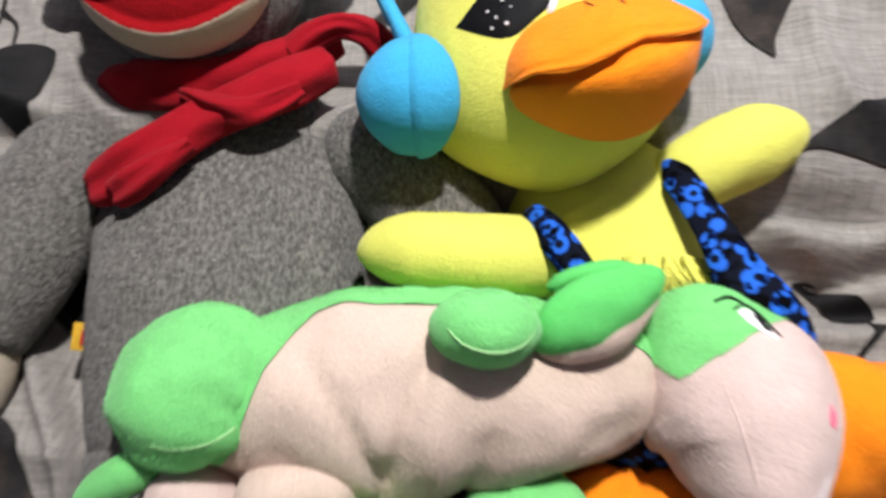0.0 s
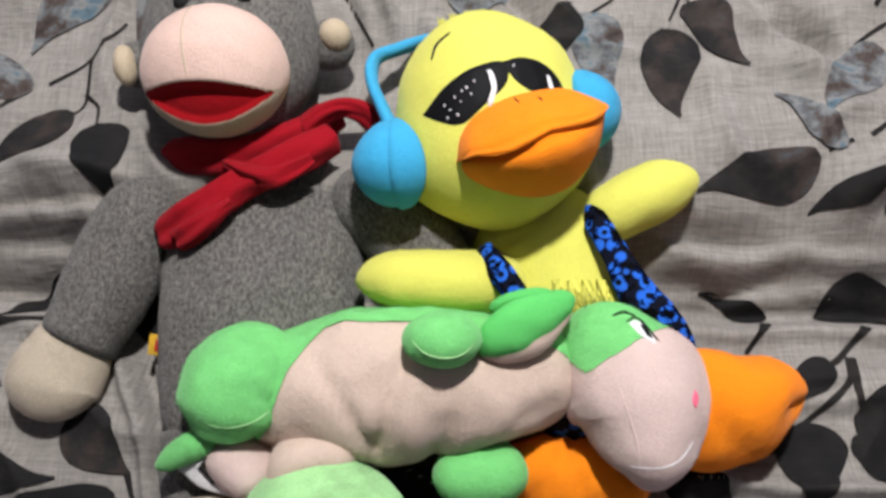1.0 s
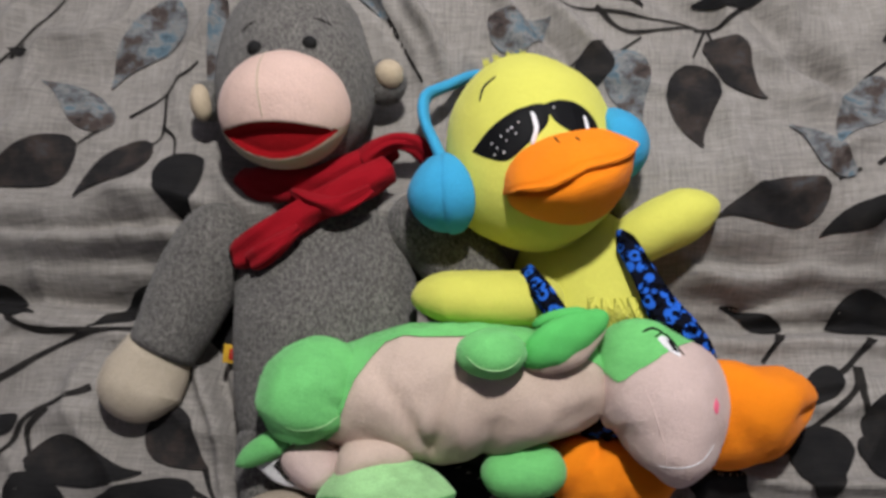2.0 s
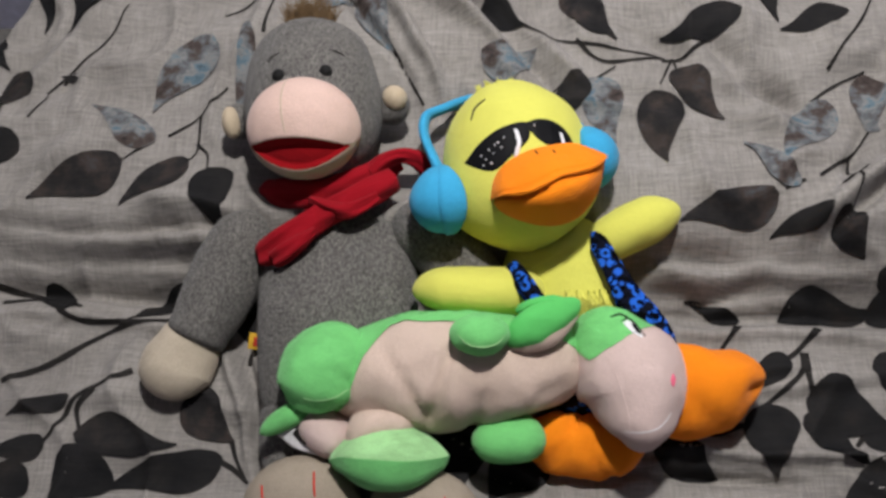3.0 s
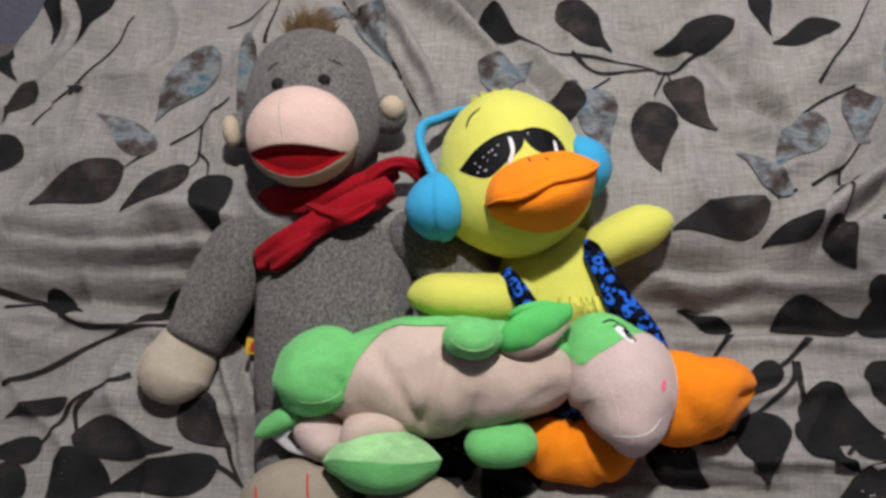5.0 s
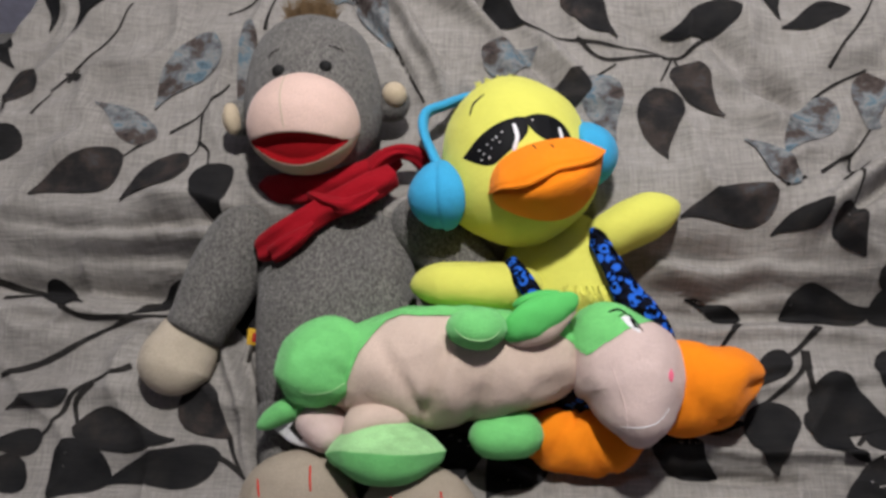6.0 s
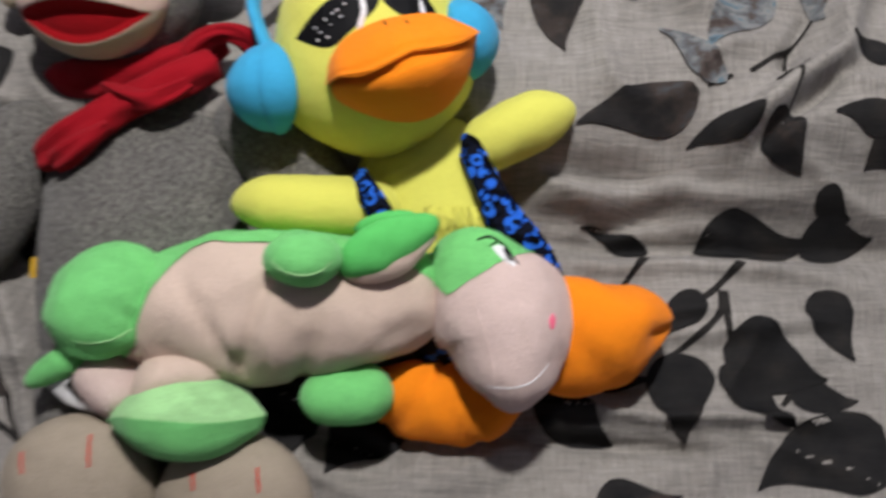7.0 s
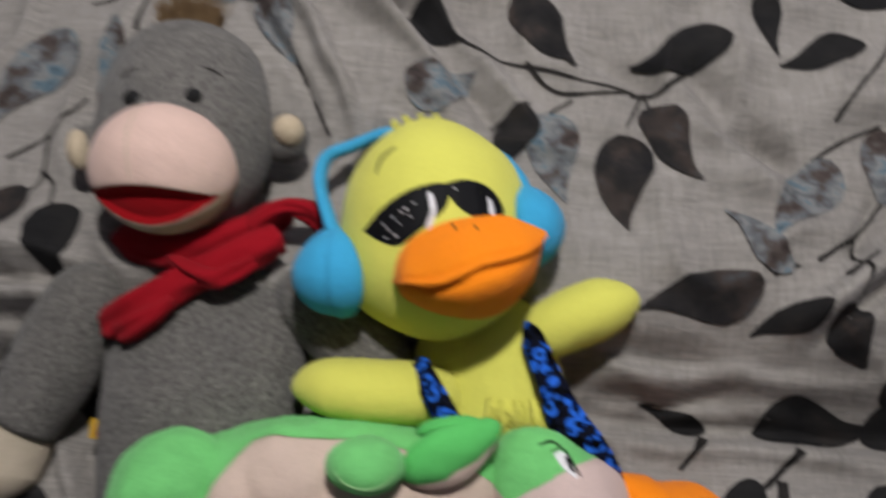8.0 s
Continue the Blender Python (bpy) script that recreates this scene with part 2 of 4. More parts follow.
def stroke(name, line, radius, drop, material, parent, label="", lift=0.0005, taper=0.5):
    """A line of thread laid on the skin."""
    rows = spline(line, 14)[:, :3]
    pts = [(*drop(q, lift), radius * (1 - taper * abs(2 * i / 13 - 1)), radius * 0.7) for i, q in enumerate(rows)]
    return part(name, loft(pts, (0.1, 0.1), rings=14, seg=8, wob=0), material, parent, label)


def ribbon(pts, thick=0.004, rings=50, fold=0.0):
    """A flat strip of cloth. Rows of pts: x, y, z, half width."""
    rows = spline(pts, rings)
    bm = bmesh.new()
    grid = []
    tan = np.gradient(rows[:, :3], axis=0)
    across = 13
    for i, (x, y, z, w) in enumerate(rows):
        t = Vector(tan[i]).normalized()
        side = t.cross(FACE).normalized()
        up = side.cross(t).normalized()
        ring = []
        for j in range(across):
            u = 2 * j / (across - 1) - 1
            lift = fold * (math.cos(u * 3.4 + i * 0.05) * 0.5 + noise.noise(Vector((x * 40, y * 40, u * 2)))) - abs(u) ** 3 * thick
            ring.append(bm.verts.new(Vector((x, y, z)) + side * u * w + up * lift))
        for j in range(across):
            u = 1 - 2 * j / (across - 1)
            ring.append(bm.verts.new(Vector((x, y, z)) + side * u * w * 0.97 - up * (thick + abs(u) ** 3 * thick)))
        grid.append(ring)
    n = across * 2
    for a, b in zip(grid, grid[1:]):
        for j in range(n):
            bm.faces.new((a[j], a[(j + 1) % n], b[(j + 1) % n], b[j]))
    bm.faces.new(grid[0])
    bm.faces.new(grid[-1])
    return bm


def box(cx, cy, cz, sx, sy, sz, bevel=0.0):
    bm = bmesh.new()
    bmesh.ops.create_cube(bm, size=1)
    for v in bm.verts:
        v.co = Vector((cx + v.co.x * sx, cy + v.co.y * sy, cz + v.co.z * sz))
    if bevel:
        bmesh.ops.bevel(bm, geom=bm.edges, offset=bevel, segments=3, affect="EDGES", profile=0.5)
    return bm


def pile(ob, per_cm2, length, width, seed=1, comb=0.6):
    """Short pile on a plush part: fine blades all over it, brushed in drifting directions, in the part's own mesh."""
    me = ob.data
    me.calc_loop_triangles()
    co = np.array([v.co for v in me.vertices])
    tris = np.array([t.vertices for t in me.loop_triangles])
    faces = [tuple(p.vertices) for p in me.polygons]
    a, b, c = co[tris[:, 0]], co[tris[:, 1]], co[tris[:, 2]]
    cross = np.cross(b - a, c - a)
    area = np.linalg.norm(cross, axis=1) / 2
    rng = np.random.default_rng(seed)
    count = int(area.sum() * 1e4 * per_cm2)
    pick = rng.choice(len(tris), count, p=area / area.sum())
    u, v = rng.random(count), rng.random(count)
    over = u + v > 1
    u[over], v[over] = 1 - u[over], 1 - v[over]
    p = a[pick] + (b - a)[pick] * u[:, None] + (c - a)[pick] * v[:, None]
    nrm = cross[pick] / (np.linalg.norm(cross[pick], axis=1)[:, None] + 1e-12)
    drift = np.stack([np.sin(p[:, 0] * 61 + p[:, 1] * 37), np.cos(p[:, 1] * 53 - p[:, 0] * 29) - 0.4, np.sin(p[:, 2] * 47)], 1)
    way = nrm * 0.9 + drift * comb + rng.normal(0, 0.22, (count, 3))
    way /= np.linalg.norm(way, axis=1)[:, None]
    side = np.cross(way, rng.normal(0, 1, (count, 3)))
    side /= np.linalg.norm(side, axis=1)[:, None] + 1e-12
    ln = length * rng.uniform(0.5, 1.1, count)[:, None]
    blades = np.stack([p - side * width, p + side * width, p + way * ln], 1).reshape(-1, 3)
    base = len(co)
    out = bpy.data.meshes.new(ob.name)
    out.from_pydata(np.concatenate([co, blades]).tolist(), [], faces + [(base + 3 * k, base + 3 * k + 1, base + 3 * k + 2) for k in range(count)])
    out.materials.append(me.materials[0])
    for pl in out.polygons:
        pl.use_smooth = True
    ob.data = out
    bpy.data.meshes.remove(me)


def flat(ob):
    for pl in ob.data.polygons:
        pl.use_smooth = False
    return ob


# ---- the room ----
def structure(name, bm, material, label):
    return tagged(flat(part(name, bm, material)), label, name.split("_")[0], "", "structure")


structure("floor", box(0, -0.45, -0.05, 4.2, 3.5, 0.1), CARPET, "grey carpeted bedroom floor under the bed")
structure("ceiling", box(0, -0.45, 2.55, 4.2, 3.5, 0.1), CEILING_PAINT, "plain white painted bedroom ceiling")
structure("wall_north", box(0, 1.25, 1.25, 4.2, 0.1, 2.5), PAINT, "lavender-grey painted wall behind the bed")
structure("wall_south", box(0, -2.15, 1.25, 4.0, 0.1, 2.5), PAINT, "lavender-grey painted wall at the foot of the bed")
structure("wall_west", box(-2.05, -0.45, 1.25, 0.1, 3.3, 2.5), PAINT, "lavender-grey painted side wall of the bedroom")
structure("wall_east", box(2.05, -0.45, 1.25, 0.1, 3.3, 2.5), PAINT, "lavender-grey painted side wall of the bedroom")


# ---- bed and bedspread ----
def step(a, b, x):
    x = min(1.0, max(0.0, (x - a) / (b - a)))
    return x * x * (3 - 2 * x)


def crease_line(x, y, x0, y0, x1, y1, height, width):
    """A rounded fold along a line, fading at both ends."""
    dx, dy = x1 - x0, y1 - y0
    ll = dx * dx + dy * dy
    t = ((x - x0) * dx + (y - y0) * dy) / ll
    if t < -0.15 or t > 1.15:
        return 0.0
    d = ((x - x0) * dy - (y - y0) * dx) / math.sqrt(ll)
    if abs(d) > 3.2 * width + 0.02:
        return 0.0
    d += 0.014 * noise.noise(Vector((x * 7, y * 7, x0 * 7))) + 0.004 * noise.noise(Vector((x * 24, y * 24, y0 * 7)))
    height *= 0.75 + 0.7 * noise.noise(Vector((x * 8, y * 8, y1 * 9)))
    return height * math.exp(-(d / width) ** 2) * step(-0.15, 0.2, t) * step(1.15, 0.8, t)


def cloth_height(x, y):
    e = 0.454 + 0.03 * step(0.1, -0.4, x) + 0.006 * noise.noise(Vector((x * 7, 0, 3)))
    h = 0.058 * step(e - 0.004, e + 0.085, y) - 0.010 * math.exp(-((y - e) / 0.010) ** 2)
    # the head end falls away past the pillow's far corner
    edge = (y - 0.755) * 0.41 - (x + 0.516) * 0.96
    h -= 0.42 * step(-0.01, 0.05, edge)
    h -= 0.42 * step(0.93, 0.985, y)
    h -= 0.42 * step(-0.56, -0.61, x)
    h -= 0.012 * step(0.05, -0.01, abs(edge + 0.055)) * step(0.62, 0.68, y)
    h += 0.0180 * noise.noise(Vector((x * 5 + y * 2, y * 10, 0.0))) + 0.0085 * noise.noise(Vector((x * 13 - y * 6, y * 27, 5.0)))
    ridge = 1 - abs(noise.noise(Vector((x * 9 + y * 5, y * 9 - x * 4, 2.0)))) * 2.2
    h += 0.0105 * max(0.0, ridge) ** 3 + 0.0010 * noise.noise(Vector((x * 60, y * 45, 9.0)))
    for f in FOLDS:
        h += crease_line(x, y, *f)
    h -= 0.42 * step(0.86, 0.93, x) + 0.42 * step(-0.80, -0.87, y)
    return max(BED + h, 0.06)


FOLDS = []


def fold(x0, y0, x1, y1, width, height):
    FOLDS.append((x0, y0, x1, y1, height * 1.9, width))


# long folds of the cover: ridges up, valleys down
fold(-0.100, 0.846, -0.016, 0.670, 0.0058, 0.012)
fold(-0.074, 0.845, 0.061, 0.712, 0.0104, 0.016)
fold(-0.028, 0.818, 0.096, 0.675, 0.0076, -0.014)
fold(-0.002, 0.834, 0.126, 0.681, 0.0090, 0.012)
fold(-0.132, 0.830, -0.047, 0.685, 0.0052, -0.008)
fold(0.176, 0.732, 0.347, 0.658, 0.0109, -0.012)
fold(0.167, 0.680, 0.332, 0.624, 0.0118, 0.008)
fold(0.449, 0.702, 0.414, 0.580, 0.0116, 0.018)
fold(0.415, 0.586, 0.330, 0.517, 0.0099, 0.016)
fold(0.399, 0.633, 0.373, 0.574, 0.0079, -0.010)
fold(0.426, 0.580, 0.351, 0.512, 0.0066, -0.014)
fold(0.165, 0.501, 0.284, 0.486, 0.0083, -0.008)
fold(0.187, 0.471, 0.280, 0.470, 0.0050, -0.007)
fold(0.187, 0.484, 0.421, 0.483, 0.0077, 0.012)
fold(0.198, 0.460, 0.421, 0.450, 0.0044, -0.008)
fold(0.203, 0.441, 0.419, 0.437, 0.0066, 0.014)
fold(0.226, 0.466, 0.296, 0.473, 0.0044, -0.008)
fold(0.175, 0.353, 0.267, 0.346, 0.0053, -0.010)
fold(0.174, 0.332, 0.397, 0.319, 0.0062, 0.012)
fold(0.162, 0.306, 0.311, 0.297, 0.0062, -0.012)
fold(0.272, 0.387, 0.411, 0.393, 0.0074, 0.006)
fold(-0.455, 0.537, -0.208, 0.530, 0.0047, -0.010)
fold(-0.470, 0.524, -0.227, 0.517, 0.0071, 0.010)
fold(-0.474, 0.504, -0.271, 0.506, 0.0054, -0.008)
fold(-0.484, 0.476, -0.270, 0.469, 0.0071, -0.012)
fold(-0.466, 0.453, -0.283, 0.438, 0.0070, 0.010)
fold(-0.227, 0.438, -0.191, 0.296, 0.0051, 0.014)
fold(-0.209, 0.432, -0.181, 0.302, 0.0034, -0.012)
fold(-0.199, 0.420, -0.167, 0.302, 0.0034, 0.008)
fold(-0.314, 0.558, -0.213, 0.545, 0.0058, 0.006)
fold(-0.492, 0.665, -0.392, 0.797, 0.0135, 0.006)
fold(-0.280, 0.419, -0.225, 0.444, 0.0045, 0.007)
fold(-0.440, 0.354, -0.302, 0.384, 0.0111, 0.005)
fold(0.2531, 0.7326, 0.3449, 0.6610, 0.0100, -0.012)
fold(0.2414, 0.7130, 0.3255, 0.6326, 0.0120, 0.010)
fold(-0.015, 0.335, 0.075, 0.300, 0.0042, 0.008)
fold(-0.003, 0.309, 0.080, 0.289, 0.0037, -0.008)


def build_cover():
    bm = bmesh.new()
    xs = np.concatenate([np.linspace(-0.63, 0.615, 334), np.linspace(0.62, 0.94, 44)])
    ys = np.concatenate([np.linspace(-0.88, 0.16, 90), np.linspace(0.165, 0.99, 222)])
    grid = [[bm.verts.new((x, y, cloth_height(x, y))) for x in xs] for y in ys]
    for a, b in zip(grid, grid[1:]):
        for i in range(len(xs) - 1):
            bm.faces.new((a[i], a[i + 1], b[i + 1], b[i]))
    return bm


cover = part("bedspread", build_cover(), LINEN)
tagged(cover, "rumpled greige linen bedspread printed with charcoal leaves", "bedspread")

bed = thing("bed", "low bed with a dark wooden frame under a printed bedspread", "bed")
part("mattress", box(0.185, 0.03, 0.265, 1.29, 1.62, 0.22, 0.03), LABEL_WHITE, bed, "white mattress")
part("bed_frame", box(0.185, 0.03, 0.105, 1.33, 1.66, 0.10, 0.01), WOOD, bed, "dark wooden frame")
for fx, fy in ((-0.42, -0.75), (0.79, -0.75), (-0.42, 0.80), (0.79, 0.80)):
    part("leg", box(fx, fy, 0.03, 0.07, 0.07, 0.06, 0.006), WOOD, bed)


def leaf(x0, y0, x1, y1, half, ink="dark", bend=0.12):
    """A printed leaf from its stalk to its pointed tip, lying on the cloth."""
    bm = bmesh.new()
    a, b = np.array((x0, y0)), np.array((x1, y1))
    way = b - a
    side = np.array((-way[1], way[0])) / np.linalg.norm(way)
    n, m = 26, 8
    lift = 0.0016 + 0.0004 * (int(abs(x0 * 1e4) + abs(y1 * 1e4)) % 4)
    rows = []
    for i in range(n + 1):
        s = i / n
        w = half * 1.08 * (math.sin(math.pi * s ** 0.66) ** 0.92) * (1 - 0.55 * s ** 2.6) + 0.0008
        mid = a + way * s + side * bend * np.linalg.norm(way) * math.sin(math.pi * s) * (0.5 - s) * 1.6
        row = []
        for j in range(m + 1):
            u = 2 * j / m - 1
            ragged = 1 + 0.06 * noise.noise(Vector((x0 * 31 + s * 7, y0 * 31, u)))
            q = mid + side * w * u * ragged
            row.append(bm.verts.new((q[0], q[1], cloth_height(q[0], q[1]) + lift)))
        rows.append(row)
    for p, q in zip(rows, rows[1:]):
        for j in range(m):
            bm.faces.new((p[j], p[j + 1], q[j + 1], q[j]))
    return part("printed_leaf", bm, {"dark": INK_DARK, "mixed": INK_MIXED, "blue": INK_BLUE}[ink], cover,
                {"dark": "charcoal printed leaf", "mixed": "charcoal and brown printed leaf", "blue": "faded slate-blue and brown printed leaf"}[ink])


def stem(*pts, half=0.0014):
    """A printed twig."""
    rows = spline([(*p, 0.0) for p in pts], 10 * len(pts))[:, :2]
    bm = bmesh.new()
    tan = np.gradient(rows, axis=0)
    pairs = []
    for i, (q, t) in enumerate(zip(rows, tan)):
        sd = np.array((-t[1], t[0])) / (np.linalg.norm(t) + 1e-9)
        w = half * (1.25 - 0.6 * i / len(rows)) * (1 + 0.35 * noise.noise(Vector((q[0] * 60, q[1] * 60, 1))))
        pairs.append([bm.verts.new((*(q + sd * w * u), cloth_height(*(q + sd * w * u)) + 0.0012)) for u in (-1, 0, 1)])
    for p, q in zip(pairs, pairs[1:]):
        for j in range(2):
            bm.faces.new((p[j], p[j + 1], q[j + 1], q[j]))
    return part("printed_twig", bm, STEM, cover)


# leaves at the head end
leaf(-0.343, 0.605, -0.440, 0.564, 0.0213, "mixed")
leaf(-0.274, 0.605, -0.340, 0.555, 0.0165, "mixed")
leaf(-0.312, 0.625, -0.386, 0.670, 0.0161, "blue")
leaf(-0.250, 0.591, -0.231, 0.528, 0.0216, "dark")
leaf(-0.264, 0.751, -0.323, 0.665, 0.0227, "blue")
leaf(-0.411, 0.912, -0.429, 0.760, 0.0314, "dark", -0.25)
leaf(-0.472, 0.878, -0.462, 0.769, 0.0149, "dark", -0.2)
leaf(-0.470, 0.718, -0.489, 0.661, 0.0164, "mixed")
leaf(-0.466, 0.639, -0.491, 0.593, 0.0146, "dark")
leaf(-0.525, 0.764, -0.490, 0.719, 0.0116, "dark")
leaf(-0.408, 0.703, -0.428, 0.708, 0.0037, "dark")
leaf(-0.110, 0.804, -0.067, 0.727, 0.0166, "blue")
leaf(-0.154, 0.789, -0.114, 0.805, 0.0102, "blue")
leaf(0.010, 0.851, 0.065, 0.819, 0.0129, "dark")
leaf(0.087, 0.865, 0.127, 0.805, 0.0129, "dark")
leaf(0.023, 0.782, 0.069, 0.754, 0.0150, "dark")
leaf(0.110, 0.799, 0.164, 0.731, 0.0188, "mixed")
leaf(0.2891, 0.7583, 0.2081, 0.7368, 0.0182, "dark", -0.2)
leaf(0.4006, 0.7697, 0.3282, 0.7386, 0.0155, "dark", -0.1)
leaf(0.3169, 0.8166, 0.3269, 0.7469, 0.0111, "dark")
leaf(0.372, 0.832, 0.437, 0.807, 0.0162, "dark")
leaf(0.1985, 0.6725, 0.2068, 0.5909, 0.0216, "mixed")
leaf(0.2176, 0.6963, 0.2636, 0.6351, 0.0166, "mixed", 0.2)
leaf(0.138, 0.690, 0.159, 0.614, 0.0202, "blue")
leaf(0.028, 0.698, 0.082, 0.727, 0.0228, "blue")
leaf(0.3663, 0.6605, 0.3137, 0.5845, 0.0188, "blue")
leaf(0.4062, 0.6896, 0.4079, 0.6202, 0.0171, "blue")
leaf(0.471, 0.754, 0.435, 0.695, 0.0179, "blue")
leaf(0.3261, 0.5606, 0.2799, 0.6098, 0.0111, "blue")
leaf(0.3055, 0.5514, 0.2133, 0.5271, 0.0171, "mixed")
leaf(0.3476, 0.5345, 0.2984, 0.5156, 0.0099, "dark")
leaf(0.3574, 0.5324, 0.3848, 0.4979, 0.0149, "mixed")
leaf(0.123, 0.694, 0.104, 0.632, 0.0155, "dark")
leaf(0.459, 0.590, 0.420, 0.597, 0.0106, "dark", 0.2)
leaf(0.453, 0.534, 0.404, 0.536, 0.0112, "dark")
leaf(0.453, 0.522, 0.433, 0.503, 0.0112, "dark")
leaf(-0.229, 0.767, -0.225, 0.645, 0.0080, "blue")
# leaves on the flat of the bed
leaf(0.2773, 0.4543, 0.2219, 0.4687, 0.0062, "dark")
leaf(0.399, 0.487, 0.429, 0.473, 0.0076, "dark")
leaf(0.3130, 0.4542, 0.4087, 0.4659, 0.0153, "dark", 0.2)
leaf(0.3205, 0.3561, 0.3718, 0.3130, 0.0152, "dark", 0.15)
leaf(0.395, 0.458, 0.450, 0.463, 0.0142, "dark")
leaf(0.397, 0.416, 0.421, 0.363, 0.0171, "dark")
leaf(0.324, 0.371, 0.400, 0.349, 0.0241, "dark")
leaf(0.288, 0.368, 0.293, 0.301, 0.0231, "dark")
leaf(0.372, 0.337, 0.421, 0.334, 0.0123, "dark")
leaf(0.308, 0.414, 0.275, 0.375, 0.0118, "dark")
leaf(0.184, 0.332, 0.243, 0.301, 0.0187, "dark")
leaf(0.191, 0.351, 0.273, 0.349, 0.0116, "dark")
leaf(0.226, 0.255, 0.287, 0.263, 0.0144, "mixed")
leaf(0.436, 0.316, 0.341, 0.268, 0.0289, "dark", 0.2)
leaf(-0.3678, 0.3337, -0.2650, 0.3243, 0.0193, "dark")
leaf(-0.2212, 0.3134, -0.3352, 0.2800, 0.0182, "dark")
leaf(-0.3422, 0.3179, -0.3787, 0.2650, 0.0281, "dark")
leaf(-0.2624, 0.3673, -0.2114, 0.3286, 0.0211, "mixed")
leaf(-0.3778, 0.3695, -0.4410, 0.3508, 0.0088, "dark")
leaf(-0.275, 0.487, -0.334, 0.451, 0.0129, "dark")
leaf(-0.438, 0.484, -0.385, 0.465, 0.0107, "dark")
leaf(-0.395, 0.326, -0.450, 0.309, 0.0120, "dark")
leaf(-0.408, 0.299, -0.451, 0.272, 0.0183, "dark")
leaf(0.001, 0.346, 0.008, 0.283, 0.0320, "dark")
leaf(0.075, 0.331, 0.034, 0.274, 0.0263, "dark")
leaf(-0.230, 0.496, -0.199, 0.420, 0.0174, "dark")
# twigs
stem((-0.441, 0.687), (-0.419, 0.711), (-0.375, 0.762), (-0.366, 0.798))
stem((-0.419, 0.711), (-0.424, 0.698), (-0.413, 0.713))
stem((-0.451, 0.653), (-0.439, 0.683))
stem((-0.313, 0.627), (-0.343, 0.605))
stem((-0.299, 0.632), (-0.267, 0.656), (-0.243, 0.691))
stem((-0.267, 0.656), (-0.267, 0.617), (-0.276, 0.602))
stem((-0.268, 0.623), (-0.255, 0.610), (-0.250, 0.589))
stem((-0.257, 0.783), (-0.221, 0.808), (-0.178, 0.835))
stem((-0.208, 0.751), (-0.206, 0.791), (-0.197, 0.824))
stem((0.061, 0.759), (0.098, 0.740), (0.157, 0.723), (0.213, 0.716))
stem((0.122, 0.735), (0.151, 0.710), (0.210, 0.715), half=0.0016)
stem((0.2096, 0.7113), (0.2385, 0.7182), (0.2596, 0.7384), half=0.0022)
stem((0.221, 0.717), (0.223, 0.696))
stem((0.221, 0.717), (0.205, 0.679))
stem((0.096, 0.678), (0.128, 0.697))
stem((0.140, 0.688), (0.162, 0.704))
stem((0.3515, 0.6593), (0.3773, 0.6784), (0.4072, 0.6920))
stem((0.3704, 0.6926), (0.3896, 0.7212), (0.4108, 0.7503), (0.4351, 0.7975))
stem((0.332, 0.567), (0.312, 0.557))
stem((0.346, 0.571), (0.383, 0.600), (0.408, 0.633))
stem((0.381, 0.597), (0.371, 0.536), half=0.0015)
stem((0.361, 0.556), (0.390, 0.580))
stem((-0.131, 0.822), (-0.074, 0.739), (-0.034, 0.663), half=0.0016)
stem((0.273, 0.447), (0.253, 0.420), half=0.0026)
stem((0.344, 0.440), (0.316, 0.412), (0.298, 0.403), half=0.0026)
stem((0.326, 0.415), (0.319, 0.392), (0.283, 0.362), half=0.0026)
stem((0.328, 0.415), (0.327, 0.384), (0.336, 0.370), half=0.0026)
stem((0.287, 0.344), (0.294, 0.360), (0.292, 0.365), half=0.0026)
stem((0.378, 0.344), (0.365, 0.329), half=0.0026)
stem((-0.487, 0.489), (-0.429, 0.477), (-0.385, 0.450), (-0.285, 0.450), half=0.0026)
stem((-0.460, 0.388), (-0.406, 0.407), (-0.343, 0.443), (-0.270, 0.450), half=0.0026)
stem((-0.3200, 0.3966), (-0.3687, 0.3712), (-0.3903, 0.3325), (-0.4242, 0.3045), half=0.0026)
stem((-0.3539, 0.3773), (-0.3700, 0.3565), (-0.3622, 0.3318), half=0.0026)
stem((-0.2274, 0.3115), (-0.2109, 0.3034), (-0.1936, 0.2893), half=0.0026)
stem((-0.2148, 0.3295), (-0.2076, 0.3101), (-0.1950, 0.2905), half=0.0020)
stem((-0.470, 0.469), (-0.429, 0.477), half=0.0026)


def scattered_print():
    """The print goes on over the rest of the cover."""
    rng = random.Random(4)
    for _ in range(120):
        x, y = rng.uniform(-0.50, 0.80), rng.uniform(-0.72, 0.9)
        if -0.60 < x < 0.62 and y > 0.16:
            continue
        a, ln = rng.uniform(0, 6.28), rng.uniform(0.06, 0.10)
        leaf(x, y, x + ln * math.cos(a), y + ln * math.sin(a), ln * rng.uniform(0.22, 0.3), rng.choice(("dark", "dark", "mixed", "blue")))


scattered_print()


